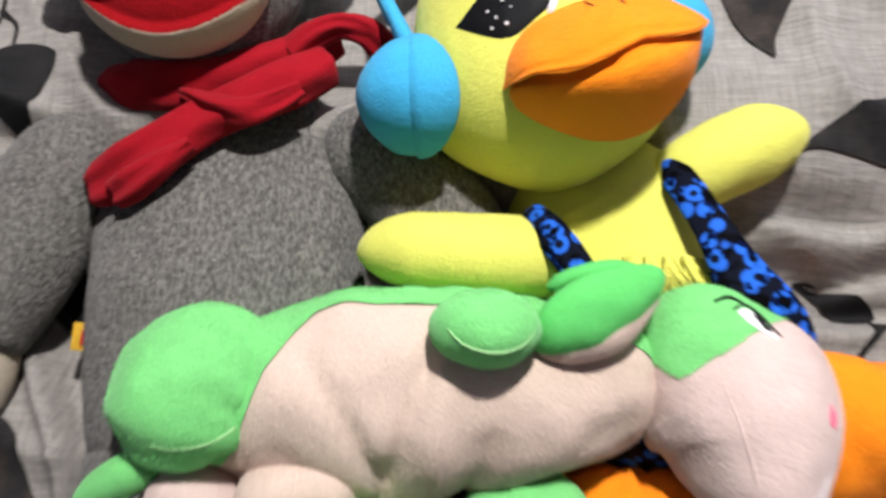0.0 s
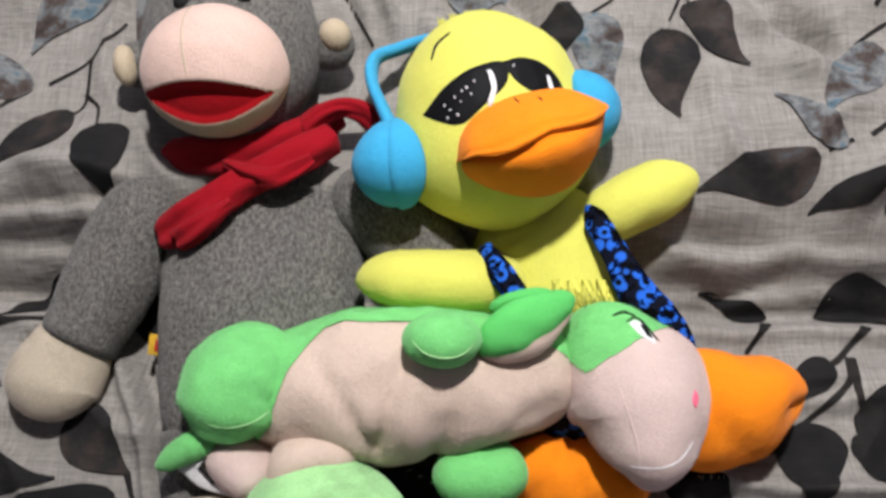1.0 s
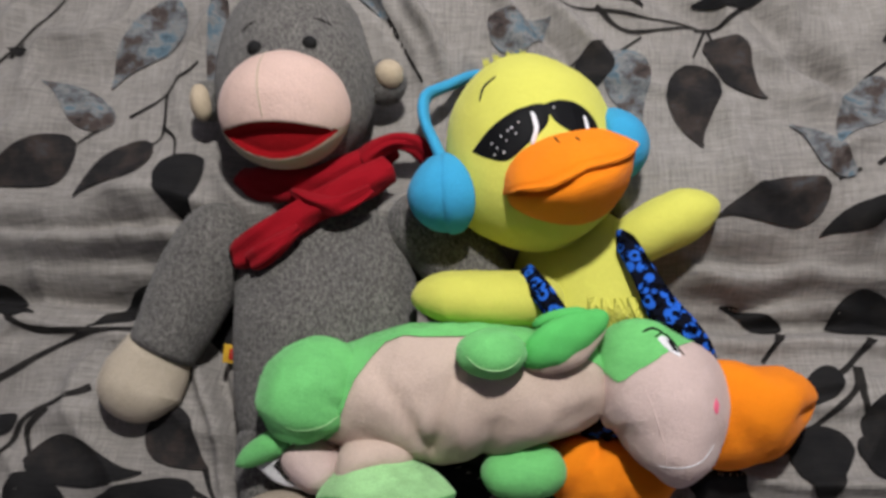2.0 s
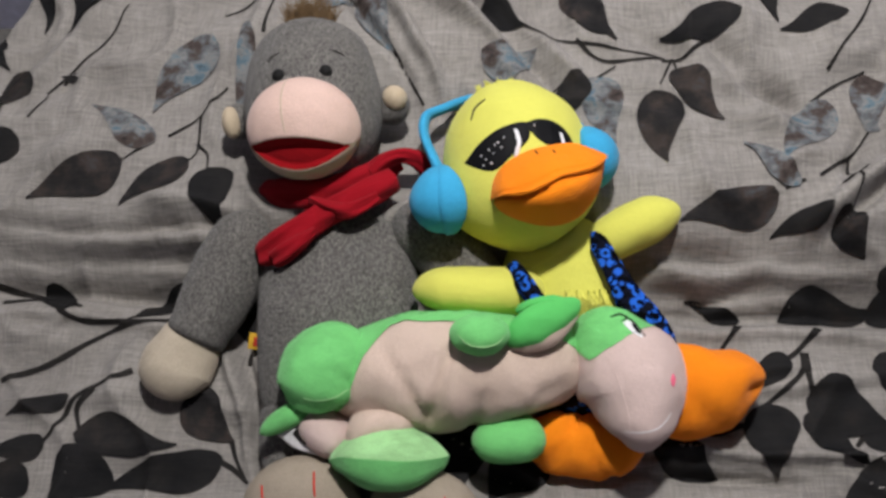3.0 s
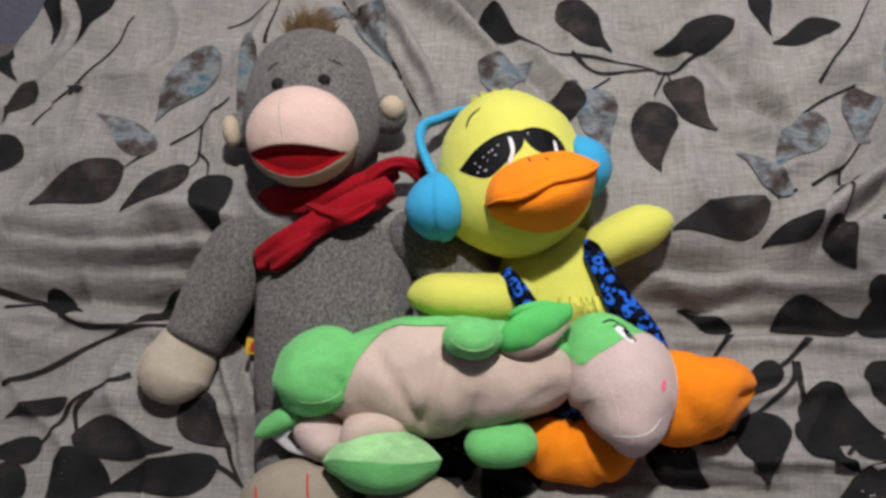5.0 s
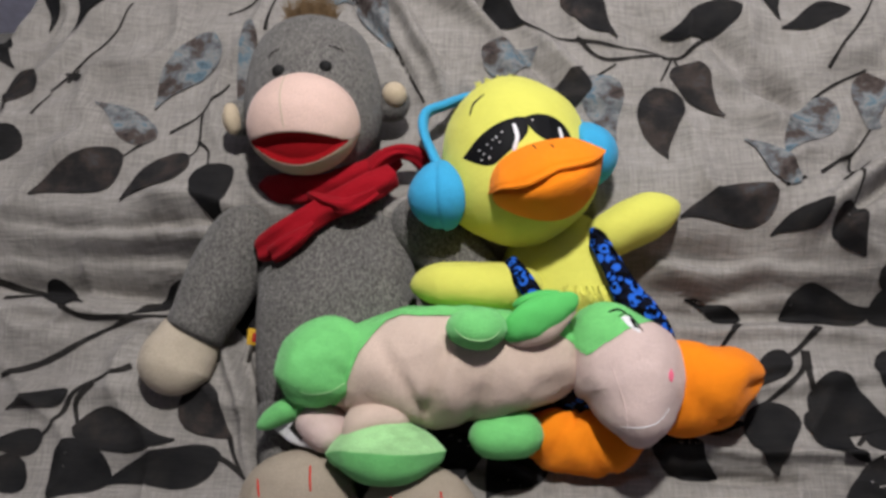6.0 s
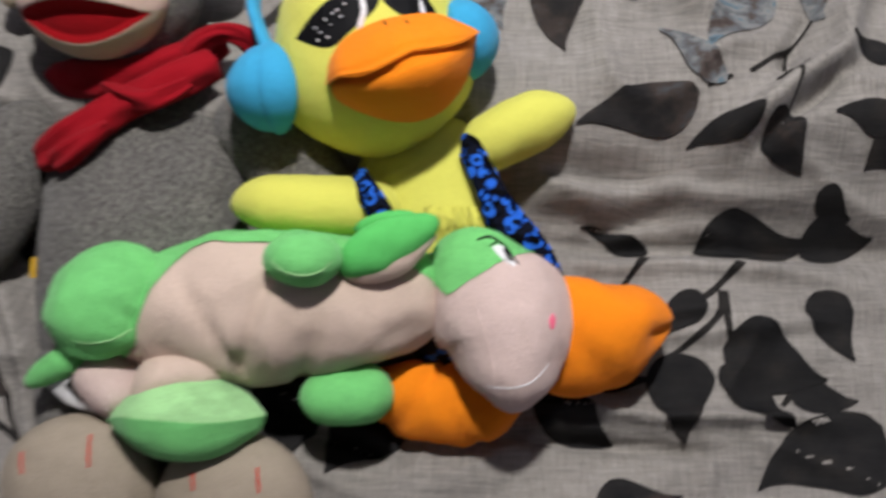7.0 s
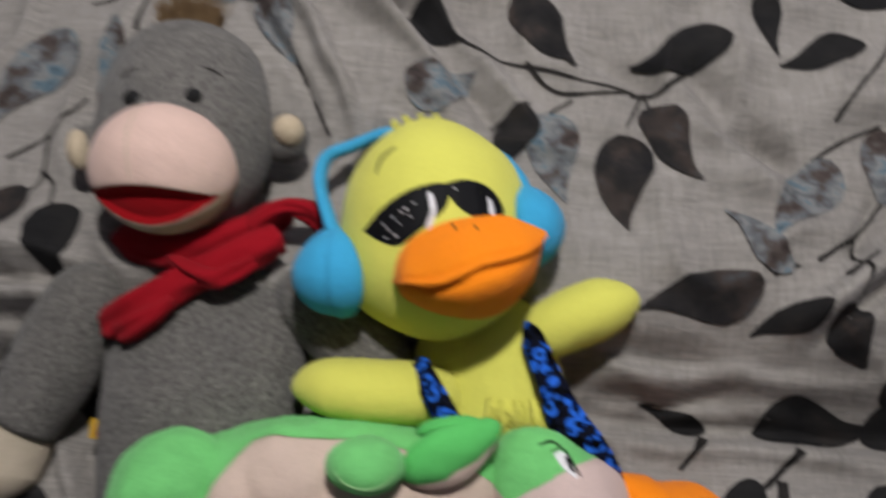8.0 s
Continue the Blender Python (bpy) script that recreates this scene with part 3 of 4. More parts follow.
# ---- grey monkey ----
monkey = thing("stuffed_monkey", "grey heather plush monkey with pink muzzle lying on the bedspread", "stuffed toy", "plush toys")
part("body", loft([(-0.1289, 0.5824, 0.55, 0.0359, 0.026), (-0.1222, 0.5514, 0.546, 0.0601, 0.032), (-0.1164, 0.5062, 0.54, 0.0765, 0.042), (-0.112, 0.4519, 0.538, 0.0773, 0.046), (-0.1136, 0.3962, 0.532, 0.0728, 0.04), (-0.1104, 0.3277, 0.524, 0.0634, 0.028)], (0.10, 0.15)), GREY_KNIT, monkey)
head = part("head", loft([(-0.1539, 0.7338, 0.58, 0.0421, 0.042), (-0.1486, 0.6990, 0.59, 0.0599, 0.052), (-0.1414, 0.6553, 0.597, 0.0670, 0.059), (-0.1356, 0.6153, 0.597, 0.0659, 0.060), (-0.1324, 0.5793, 0.587, 0.0515, 0.047), (-0.1316, 0.5560, 0.58, 0.0405, 0.036)], (0.24, 0.25)), GREY_KNIT, monkey)
MUZZLE = ((-0.1372, 0.5955, 0.63), 0.0535, 0.0475, 0.044)


def lip_lines(x):
    """The upper and lower edge of the open mouth across the muzzle."""
    return -0.22 - 0.13 * x * x + 0.025 * math.sin(3 * x + 1.9), -0.80 + 0.60 * x * x


def muzzle_piece(kind):
    def shape(u):
        top, low = lip_lines(u.x)
        gap = min(top - u.y, u.y - low)
        if u.z > 0 and gap > -0.04:
            u = u.copy()
            u.z *= 1 - 0.24 * step(-0.04, 0.14, gap)
        return u
    def belongs(m):
        top, low = lip_lines(m.x)
        if low < m.y < top and m.z > 0:
            return kind == "mouth"
        return (kind == "lip") == (m.y <= low or (m.y < -0.3 and abs(m.x) > 0.8)) and kind != "mouth"
    return blob(*MUZZLE, seg=220, rings=160, wob=0.0008, shape=shape, keep=belongs)


muzzle = part("muzzle", muzzle_piece("muzzle"), PINK_CREAM, monkey, "pale pink fleece muzzle")
part("mouth", muzzle_piece("mouth"), RED_FELT, monkey, "open dark red felt mouth")
lip = part("lower_lip", muzzle_piece("lip"), LIP, monkey, "cream fleece lower lip")
on_muzzle = skin(muzzle)
on_head = skin(head)
stroke("muzzle_seam", [(-0.1483, 0.6393, 0.65), (-0.1487, 0.6127, 0.65), (-0.1437, 0.5771, 0.65)], 0.0008, on_muzzle, LIP, monkey, "", 0.0004, 0.2)
part("ear", blob((-0.0635, 0.6463, 0.585), 0.0196, 0.0201, 0.018, -8), GREY_KNIT, monkey)
part("ear", blob((-0.2163, 0.6325, 0.585), 0.0159, 0.0180, 0.018, 10), GREY_KNIT, monkey)
part("inner_ear", blob((-0.0579, 0.6458, 0.6), 0.0121, 0.0126, 0.011), TAN, monkey, "tan fleece inner ear")
part("inner_ear", blob((-0.2192, 0.6231, 0.598), 0.0084, 0.0158, 0.011, 6), TAN, monkey, "tan fleece inner ear")
for q in ((-0.1588, 0.6387, 0.655), (-0.1148, 0.6416, 0.656)):
    part("eye", blob(on_head(q, 0.001), 0.0062, 0.0060, 0.0035, wob=0, seg=20, rings=12), EYE_BLACK, monkey, "round black eye")
stroke("eyebrow", [(-0.1734, 0.6545, 0.655), (-0.1687, 0.6610, 0.655), (-0.1619, 0.6647, 0.655)], 0.0009, on_head, DARK_THREAD, monkey)
stroke("eyebrow", [(-0.1147, 0.6669, 0.655), (-0.1079, 0.6648, 0.655), (-0.0997, 0.6594, 0.655)], 0.0009, on_head, DARK_THREAD, monkey)
part("arm", loft([(-0.1906, 0.5441, 0.56, 0.0226, 0.026), (-0.2095, 0.5144, 0.55, 0.0327, 0.032), (-0.2286, 0.4716, 0.542, 0.0351, 0.034), (-0.2439, 0.4341, 0.538, 0.0308, 0.032), (-0.2525, 0.4144, 0.536, 0.0273, 0.03)], (0.2, 0.05)), GREY_KNIT, monkey)
part("hand", loft([(-0.2495, 0.4286, 0.533, 0.0266, 0.027), (-0.2592, 0.4109, 0.53, 0.0323, 0.029), (-0.2687, 0.3899, 0.527, 0.0351, 0.029), (-0.2720, 0.3626, 0.524, 0.0323, 0.026)], (0.10, 0.40)), CREAM, monkey, "cream fleece hand")
part("arm", loft([(-0.0565, 0.5427, 0.56, 0.0224, 0.026), (-0.028, 0.5229, 0.555, 0.0322, 0.03), (0.0056, 0.4906, 0.545, 0.033, 0.03), (0.0331, 0.4526, 0.536, 0.0304, 0.03)], (0.2, 0.2)), GREY_KNIT, monkey)
part("leg", loft([(-0.1495, 0.3646, 0.526, 0.0308, 0.028), (-0.149, 0.3279, 0.522, 0.0314, 0.026), (-0.1402, 0.2864, 0.522, 0.0296, 0.026)], (0.2, 0.1)), GREY_KNIT, monkey)
part("leg", loft([(-0.0771, 0.365, 0.526, 0.0306, 0.028), (-0.0538, 0.3235, 0.522, 0.031, 0.026), (-0.0333, 0.2778, 0.522, 0.0292, 0.026)], (0.2, 0.1)), GREY_KNIT, monkey)
for q, c in (((-0.1299, 0.2559, 0.535), ((-0.1609, 0.2884, 0.55), (-0.1576, 0.2736, 0.55), (-0.1148, 0.3019, 0.55), (-0.1122, 0.2801, 0.55))), ((-0.0229, 0.2452, 0.535), ((-0.0436, 0.2781, 0.55), (-0.0419, 0.2666, 0.55), (-0.0015, 0.2825, 0.55), (0.001, 0.2648, 0.55)))):
    foot = part("foot", blob(q, 0.055, 0.056, 0.036), FOOT_TAN, monkey, "greyish tan fleece foot with red toe stitches")
    on_foot = skin(foot)
    stroke("toe_stitch", [c[0], c[1]], 0.0010, on_foot, RED_THREAD, foot, "red toe stitch", taper=0.1)
    stroke("toe_stitch", [c[2], c[3]], 0.0010, on_foot, RED_THREAD, foot, "red toe stitch", taper=0.1)


def tuft(name, roots, way, length, spread, count, material, parent, label, seed, thick=0.0006):
    """A tuft of pile: many thin curved strands."""
    rng = random.Random(seed)
    bm = bmesh.new()
    way = Vector(way).normalized()
    for _ in range(count):
        p = Vector(rng.choice(roots)) + Vector((rng.uniform(-1, 1), rng.uniform(-1, 1), rng.uniform(-1, 1))) * spread * 0.25
        d = (way + Vector((rng.uniform(-1, 1), rng.uniform(-1, 1), rng.uniform(-1, 1))) * spread * 18).normalized()
        ln = length * rng.uniform(0.5, 1.1)
        side = d.cross(FACE).normalized()
        up = side.cross(d)
        bend = Vector((rng.uniform(-1, 1), rng.uniform(-1, 1), rng.uniform(-0.6, 0.6))) * ln * 0.35
        last = None
        for k in range(5):
            s = k / 4
            c = p + d * ln * s + bend * s * s
            w = thick * (1 - 0.8 * s)
            ring = [bm.verts.new(c + side * w), bm.verts.new(c - side * w * 0.5 + up * w), bm.verts.new(c - side * w * 0.5 - up * w)]
            if last:
                for j in range(3):
                    bm.faces.new((last[j], last[(j + 1) % 3], ring[(j + 1) % 3], ring[j]))
            last = ring
    return part(name, bm, material, parent, label)


tuft("hair_tuft", [(-0.1677, 0.7323, 0.598), (-0.1556, 0.7362, 0.6), (-0.1436, 0.7366, 0.6), (-0.1317, 0.7328, 0.598)], (-0.05, 0.8, 0.30), 0.026, 0.020, 800, HAIR, monkey, "brown fluffy hair tuft", 2)
side_tag = part("side_tag", box(0, 0, 0, 0.016, 0.016, 0.002, 0.0005), LABEL_GOLD, monkey, "gold and red sewn-in label")
side_tag.matrix_basis = Matrix.Translation((-0.1932, 0.4218, 0.522)) @ pose(0, 0, 0, 25, 10, -5)
tag_mark = part("tag_mark", box(0.001, 0, 0.0015, 0.008, 0.009, 0.0015, 0.0004), LABEL_RED, side_tag, "red shape on the label")

# ---- red scarf ----
scarf = thing("scarf", "dark red knitted scarf wrapped round the monkey's neck", "scarf")
part("neck_wrap", ribbon([(-0.1900, 0.5601, 0.574, 0.0117), (-0.1720, 0.5512, 0.586, 0.0144), (-0.1433, 0.5446, 0.597, 0.0149), (-0.1151, 0.5453, 0.6, 0.0149), (-0.0889, 0.5554, 0.598, 0.0144), (-0.0663, 0.5715, 0.592, 0.0128), (-0.0517, 0.5859, 0.584, 0.0096)], 0.006, fold=0.0030), RED_KNIT, scarf)
part("loop", ribbon([(-0.0772, 0.5651, 0.597, 0.0105), (-0.0646, 0.5728, 0.604, 0.0089), (-0.0493, 0.5784, 0.606, 0.0074), (-0.0344, 0.5768, 0.602, 0.0084), (-0.0249, 0.5705, 0.592, 0.0095), (-0.0225, 0.5642, 0.576, 0.0084), (-0.0262, 0.5583, 0.56, 0.0063)], 0.006, fold=0.0030), RED_KNIT, scarf, "raised red loop of the scarf")
part("hanging_end", ribbon([(-0.0525, 0.5594, 0.598, 0.0121), (-0.0709, 0.5452, 0.603, 0.0142), (-0.0950, 0.5310, 0.604, 0.0131), (-0.1172, 0.5202, 0.602, 0.0126), (-0.1389, 0.5068, 0.598, 0.0137), (-0.1609, 0.4952, 0.59, 0.0147), (-0.1789, 0.4897, 0.58, 0.0133), (-0.1862, 0.4884, 0.575, 0.0106)], 0.006, fold=0.0034), RED_KNIT, scarf)
part("cross_fold", ribbon([(-0.1341, 0.5379, 0.598, 0.0047), (-0.1146, 0.5253, 0.606, 0.0074), (-0.0960, 0.5191, 0.61, 0.0079), (-0.0805, 0.5255, 0.61, 0.0068), (-0.0669, 0.5365, 0.607, 0.0047)], 0.004, fold=0.0026), RED_KNIT, scarf, "red fold crossing over the scarf")
part("end_flap", ribbon([(-0.1243, 0.5048, 0.602, 0.0042), (-0.1396, 0.4930, 0.6, 0.0079), (-0.1568, 0.4838, 0.592, 0.0095), (-0.1685, 0.4815, 0.584, 0.0085)], 0.004, fold=0.0026), RED_KNIT, scarf)

# ---- yellow duck ----
duck = thing("stuffed_duck", "lemon-yellow plush duck with embroidered sunglasses and patterned overalls", "stuffed toy", "plush toys")
duck_head = part("head", loft([(0.0521, 0.6586, 0.585, 0.0410, 0.04), (0.0545, 0.6231, 0.592, 0.0585, 0.058), (0.06, 0.5819, 0.594, 0.0695, 0.07), (0.0673, 0.5348, 0.588, 0.0705, 0.066), (0.0739, 0.4935, 0.572, 0.0510, 0.046)], (0.36, 0.30)), YELLOW, duck)
on_duck = skin(duck_head)
part("body", loft([(0.0743, 0.5256, 0.56, 0.0439, 0.034), (0.0933, 0.4977, 0.542, 0.056, 0.044), (0.1096, 0.4524, 0.536, 0.0566, 0.048), (0.1238, 0.397, 0.532, 0.0514, 0.042), (0.1391, 0.3544, 0.53, 0.039, 0.034)], (0.2, 0.3)), YELLOW, duck)
part("wing", loft([(0.079, 0.4601, 0.558, 0.018, 0.022), (0.0553, 0.4537, 0.572, 0.0219, 0.03), (0.0192, 0.4524, 0.58, 0.0223, 0.032), (-0.0122, 0.4537, 0.58, 0.0209, 0.03), (-0.0352, 0.4526, 0.58, 0.0177, 0.024)], (0.10, 0.3)), YELLOW, duck)
part("wing", loft([(0.133, 0.4993, 0.56, 0.0183, 0.02), (0.1513, 0.5073, 0.57, 0.0219, 0.026), (0.1779, 0.5208, 0.576, 0.0224, 0.027), (0.2113, 0.5316, 0.58, 0.0181, 0.022)], (0.08, 0.4)), YELLOW, duck)


def bill_half(root, edge, bulge, full, lip):
    """Half of the stuffed bill: a shell swelling from its root on the face to the mouth seam, then rolled under."""
    n, m = 52, 18
    a, b = spline(root, n)[:, :3], spline(edge, n)[:, :3]
    bm = bmesh.new()
    rows = []
    for i in range(n):
        u = i / (n - 1)
        k = max(0.0, math.sin(math.pi * u)) ** 0.6
        p0, p1 = Vector(a[i]), Vector(b[i])
        row = []
        for j in range(m + 5):
            v = min(1.0, j / m)
            p = p0.lerp(p1, v) + FACE * (bulge * k * math.sin(math.pi * v * full) ** 0.8 - 0.0022 * k * math.exp(-((v - 0.84) / 0.06) ** 2))
            p += FACE * 0.0016 * (noise.noise(p * 40) + 0.5 * noise.noise(p * 95)) * k
            if j > m:
                s = (j - m) / 4
                p += (p0 - p1) * 0.12 * s * s - FACE * lip * k * math.sin(s * math.pi / 2)
            row.append(bm.verts.new(p))
        rows.append(row)
    for q, r in zip(rows, rows[1:]):
        for j in range(m + 4):
            bm.faces.new((q[j], q[j + 1], r[j + 1], r[j]))
    return bm


bill_low = part("lower_bill", bill_half([(0.0387, 0.5161, 0.634), (0.0451, 0.5066, 0.628), (0.0623, 0.5001, 0.624), (0.0814, 0.4971, 0.622), (0.1004, 0.4976, 0.622), (0.1179, 0.5051, 0.626), (0.1324, 0.5235, 0.634), (0.1389, 0.5499, 0.644)], [(0.0392, 0.5179, 0.636), (0.0507, 0.5188, 0.646), (0.0669, 0.5156, 0.656), (0.0840, 0.5168, 0.666), (0.0985, 0.5250, 0.667), (0.1158, 0.5332, 0.659), (0.1302, 0.5443, 0.648), (0.1385, 0.5528, 0.644)], 0.031, 0.84, 0.004), ORANGE, duck, "orange velour lower bill")
bill_top = part("upper_bill", bill_half([(0.0380, 0.5164, 0.64), (0.0405, 0.5314, 0.648), (0.0506, 0.5428, 0.655), (0.0676, 0.5501, 0.66), (0.0889, 0.5550, 0.662), (0.1097, 0.5582, 0.66), (0.1266, 0.5552, 0.655), (0.1393, 0.5528, 0.648)], [(0.0375, 0.5136, 0.64), (0.0505, 0.5081, 0.66), (0.0672, 0.5055, 0.667), (0.0831, 0.5087, 0.674), (0.0969, 0.5173, 0.675), (0.1153, 0.5248, 0.668), (0.1303, 0.5342, 0.661), (0.1405, 0.5493, 0.65)], 0.015, 0.68, 0.005), ORANGE, duck, "orange velour upper bill")
on_bill = skin(bill_top)
stroke("bill_seam", [(0.0433, 0.4847, 0.7), (0.0533, 0.4893, 0.7), (0.0680, 0.4902, 0.7), (0.0832, 0.4969, 0.7), (0.0965, 0.5057, 0.7), (0.1140, 0.5093, 0.7), (0.1279, 0.5144, 0.7), (0.1359, 0.5207, 0.7)], 0.0016, on_bill, ORANGE, duck, "", 0.0002, 0.3)
for q in ([(0.0764, 0.5413, 0.68), (0.0803, 0.5365, 0.68)], [(0.092, 0.541, 0.68), (0.0948, 0.5374, 0.68)]):
    stroke("nostril", q, 0.0007, on_bill, DARK_THREAD, duck)
glasses = stitched("sunglasses", [(0.0149, 0.5453, 0.65), (0.0298, 0.5658, 0.65), (0.0488, 0.5803, 0.65), (0.0699, 0.5849, 0.65), (0.0724, 0.5687, 0.65), (0.0565, 0.5507, 0.65), (0.0424, 0.5377, 0.65), (0.0292, 0.5391, 0.65)], on_duck, BLACK, duck, "black embroidered sunglasses lens")
stitched("sunglasses", [(0.0679, 0.5843, 0.65), (0.0823, 0.5884, 0.65), (0.0967, 0.5844, 0.65), (0.1066, 0.5742, 0.65), (0.1103, 0.5619, 0.65), (0.0946, 0.5597, 0.65), (0.081, 0.5673, 0.65), (0.0719, 0.5786, 0.65)], on_duck, BLACK, duck, "black embroidered sunglasses lens")
on_glass = skin(duck_head, glasses)
stitched("glint", [(0.0592, 0.5732, 0.66), (0.0627, 0.5719, 0.66), (0.0657, 0.5596, 0.66), (0.0627, 0.5465, 0.66), (0.0591, 0.5465, 0.66), (0.0622, 0.5597, 0.66)], on_glass, WHITE, duck, "white stitched glint", 0.002)
stitched("glint", [(0.0991, 0.5699, 0.66), (0.1016, 0.5687, 0.66), (0.1043, 0.5577, 0.66), (0.1017, 0.5554, 0.66)], on_glass, WHITE, duck, "white stitched glint", 0.002)
for q in ((0.0346, 0.5433, 0.66), (0.0375, 0.5529, 0.66), (0.0416, 0.5492, 0.66), (0.0425, 0.5576, 0.66), (0.0455, 0.56, 0.66), (0.0327, 0.5374, 0.66), (0.0305, 0.547, 0.66), (0.0486, 0.5551, 0.66), (0.077, 0.5765, 0.66), (0.0506, 0.5648, 0.66), (0.0397, 0.5397, 0.66)):
    part("sparkle", blob(on_glass(q, 0.0012), *random.choice(((0.0006, 0.0006), (0.0009, 0.0008), (0.0011, 0.0010))), 0.0006, wob=0, seg=8, rings=6), WHITE, glasses, "white stitched dot")
stroke("eyebrow", [(0.0207, 0.5884, 0.65), (0.0241, 0.6011, 0.65), (0.0339, 0.6111, 0.65)], 0.0012, on_duck, DARK_THREAD, duck)
headphones = part("headphones", loft([(-0.0048, 0.5444, 0.62, 0.0047, 0.009), (-0.0155, 0.569, 0.616, 0.0048, 0.009), (-0.0262, 0.599, 0.608, 0.0049, 0.009), (-0.026, 0.6246, 0.598, 0.005, 0.009), (-0.01, 0.641, 0.586, 0.0051, 0.009), (0.0194, 0.6712, 0.555, 0.0054, 0.009), (0.0788, 0.6736, 0.55, 0.0054, 0.009), (0.1183, 0.6337, 0.565, 0.0052, 0.009), (0.1303, 0.5964, 0.58, 0.005, 0.009)], (0.02, 0.02), rings=60, seg=14, wob=0.0005), SKY, duck, "sky-blue plush headphones")
part("ear_cup", loft([(-0.0365, 0.5317, 0.604, 0.0191, 0.03), (-0.0224, 0.5309, 0.606, 0.0286, 0.04), (-0.0044, 0.5319, 0.606, 0.0318, 0.043)], (0.75, 0.0), wob=0.001), SKY, headphones)
part("ear_pad", loft([(-0.0107, 0.5308, 0.606, 0.0307, 0.042), (-0.0054, 0.5313, 0.606, 0.0328, 0.045), (-0.0003, 0.5331, 0.604, 0.0308, 0.042)], (0.4, 0.4), wob=0.0006), SKY, headphones)
part("ear_cup", loft([(0.115, 0.5733, 0.598, 0.0291, 0.045), (0.1311, 0.5763, 0.598, 0.0302, 0.046), (0.1531, 0.5824, 0.594, 0.0239, 0.034)], (0.2, 0.7), wob=0.001), SKY, headphones)
part("overalls", loft([(0.1137, 0.4416, 0.534, 0.0569, 0.047), (0.1282, 0.4026, 0.532, 0.0557, 0.046), (0.1441, 0.3518, 0.53, 0.043, 0.038)], (0.02, 0.3), wob=0.001), CURLS, duck, "black cotton overalls with blue curls")
on_chest = skin(*[o for o in duck.children if o.name.startswith(("body", "overalls"))])


def strap(pts):
    rows = [(*(Vector(q[:3])), q[3]) for q in pts]
    return part("strap", ribbon(rows, 0.0025, fold=0.0004), CURLS, duck, "black strap with blue curl print")


strap([(0.1246, 0.5104, 0.572, 0.0074), (0.1328, 0.4942, 0.592, 0.0089), (0.1449, 0.4669, 0.598, 0.0095), (0.1569, 0.4398, 0.598, 0.0126), (0.1680, 0.4184, 0.596, 0.0173), (0.1789, 0.4012, 0.586, 0.0186), (0.1897, 0.3882, 0.562, 0.0160)])
strap([(0.053, 0.4728, 0.59, 0.0073), (0.0634, 0.4535, 0.606, 0.0086), (0.0767, 0.4325, 0.606, 0.0089), (0.0904, 0.4107, 0.594, 0.0099)])
tuft("chest_fluff", [(0.1066, 0.4492, 0.584), (0.1168, 0.448, 0.584), (0.127, 0.4484, 0.583), (0.1372, 0.4489, 0.582), (0.1434, 0.4486, 0.58)], (0.06, -0.9, 0.12), 0.022, 0.010, 260, YELLOW, duck, "lemon-yellow chest fluff", 5, 0.0013)
tuft("head_fluff", [(0.0247, 0.6524, 0.6), (0.0332, 0.6563, 0.6), (0.0445, 0.6589, 0.6), (0.0558, 0.66, 0.6)], (-0.2, 0.8, 0.3), 0.0045, 0.010, 220, YELLOW, duck, "pale yellow head fluff", 7, 0.0004)
part("foot", loft([(0.1777, 0.374, 0.536, 0.0359, 0.028), (0.204, 0.3693, 0.544, 0.0446, 0.034), (0.2297, 0.3691, 0.548, 0.0392, 0.036), (0.2547, 0.3791, 0.544, 0.0274, 0.032), (0.2788, 0.3835, 0.538, 0.0163, 0.024)], (0.1, 0.25), wob=0.004, crease=lambda q, a: -0.011 * math.exp(-((a - 75) / 20) ** 2) * step(0.5, 0.85, q) - 0.005 * math.exp(-((q - 0.42 + 0.002 * (a - 80)) / 0.05) ** 2 - ((a - 70) / 40) ** 2)), ORANGE, duck, "orange velour webbed foot")
part("foot", loft([(0.0624, 0.342, 0.520, 0.0174, 0.020), (0.085, 0.3301, 0.522, 0.0285, 0.024), (0.1195, 0.3232, 0.524, 0.0295, 0.027), (0.1491, 0.3245, 0.524, 0.0269, 0.026), (0.177, 0.331, 0.522, 0.018, 0.022)], (0.25, 0.3), wob=0.004, crease=lambda q, a: -0.005 * math.exp(-((q - 0.33 - 0.0016 * (a - 90)) / 0.035) ** 2) - 0.004 * math.exp(-((q - 0.55 + 0.002 * (a - 90)) / 0.04) ** 2)), ORANGE, duck, "orange velour webbed foot")

# ---- green and beige calf ----
calf = thing("stuffed_calf", "green and beige plush calf lying across the monkey and duck", "stuffed toy", "plush toys")
SPINE = [(-0.1249, 0.3809, 0.552, 0.0186, 0.034), (-0.0986, 0.3793, 0.56, 0.0345, 0.045), (-0.0618, 0.3780, 0.566, 0.0474, 0.051), (-0.0226, 0.3794, 0.57, 0.0523, 0.053), (0.0157, 0.3804, 0.57, 0.0523, 0.053), (0.0510, 0.3836, 0.568, 0.0458, 0.050), (0.0838, 0.3895, 0.564, 0.0377, 0.045), (0.1195, 0.3944, 0.558, 0.0295, 0.038)]


def back_span(q):
    """The green cloth of the back: wide over the rump, then a narrow band along the spine."""
    return np.interp(q, (0.0, 0.13, 0.18, 0.25, 0.33, 0.55, 0.8, 0.95), (30, 40, 66, 118, 152, 157, 150, 116)) + 2 * math.sin(22 * q), 255


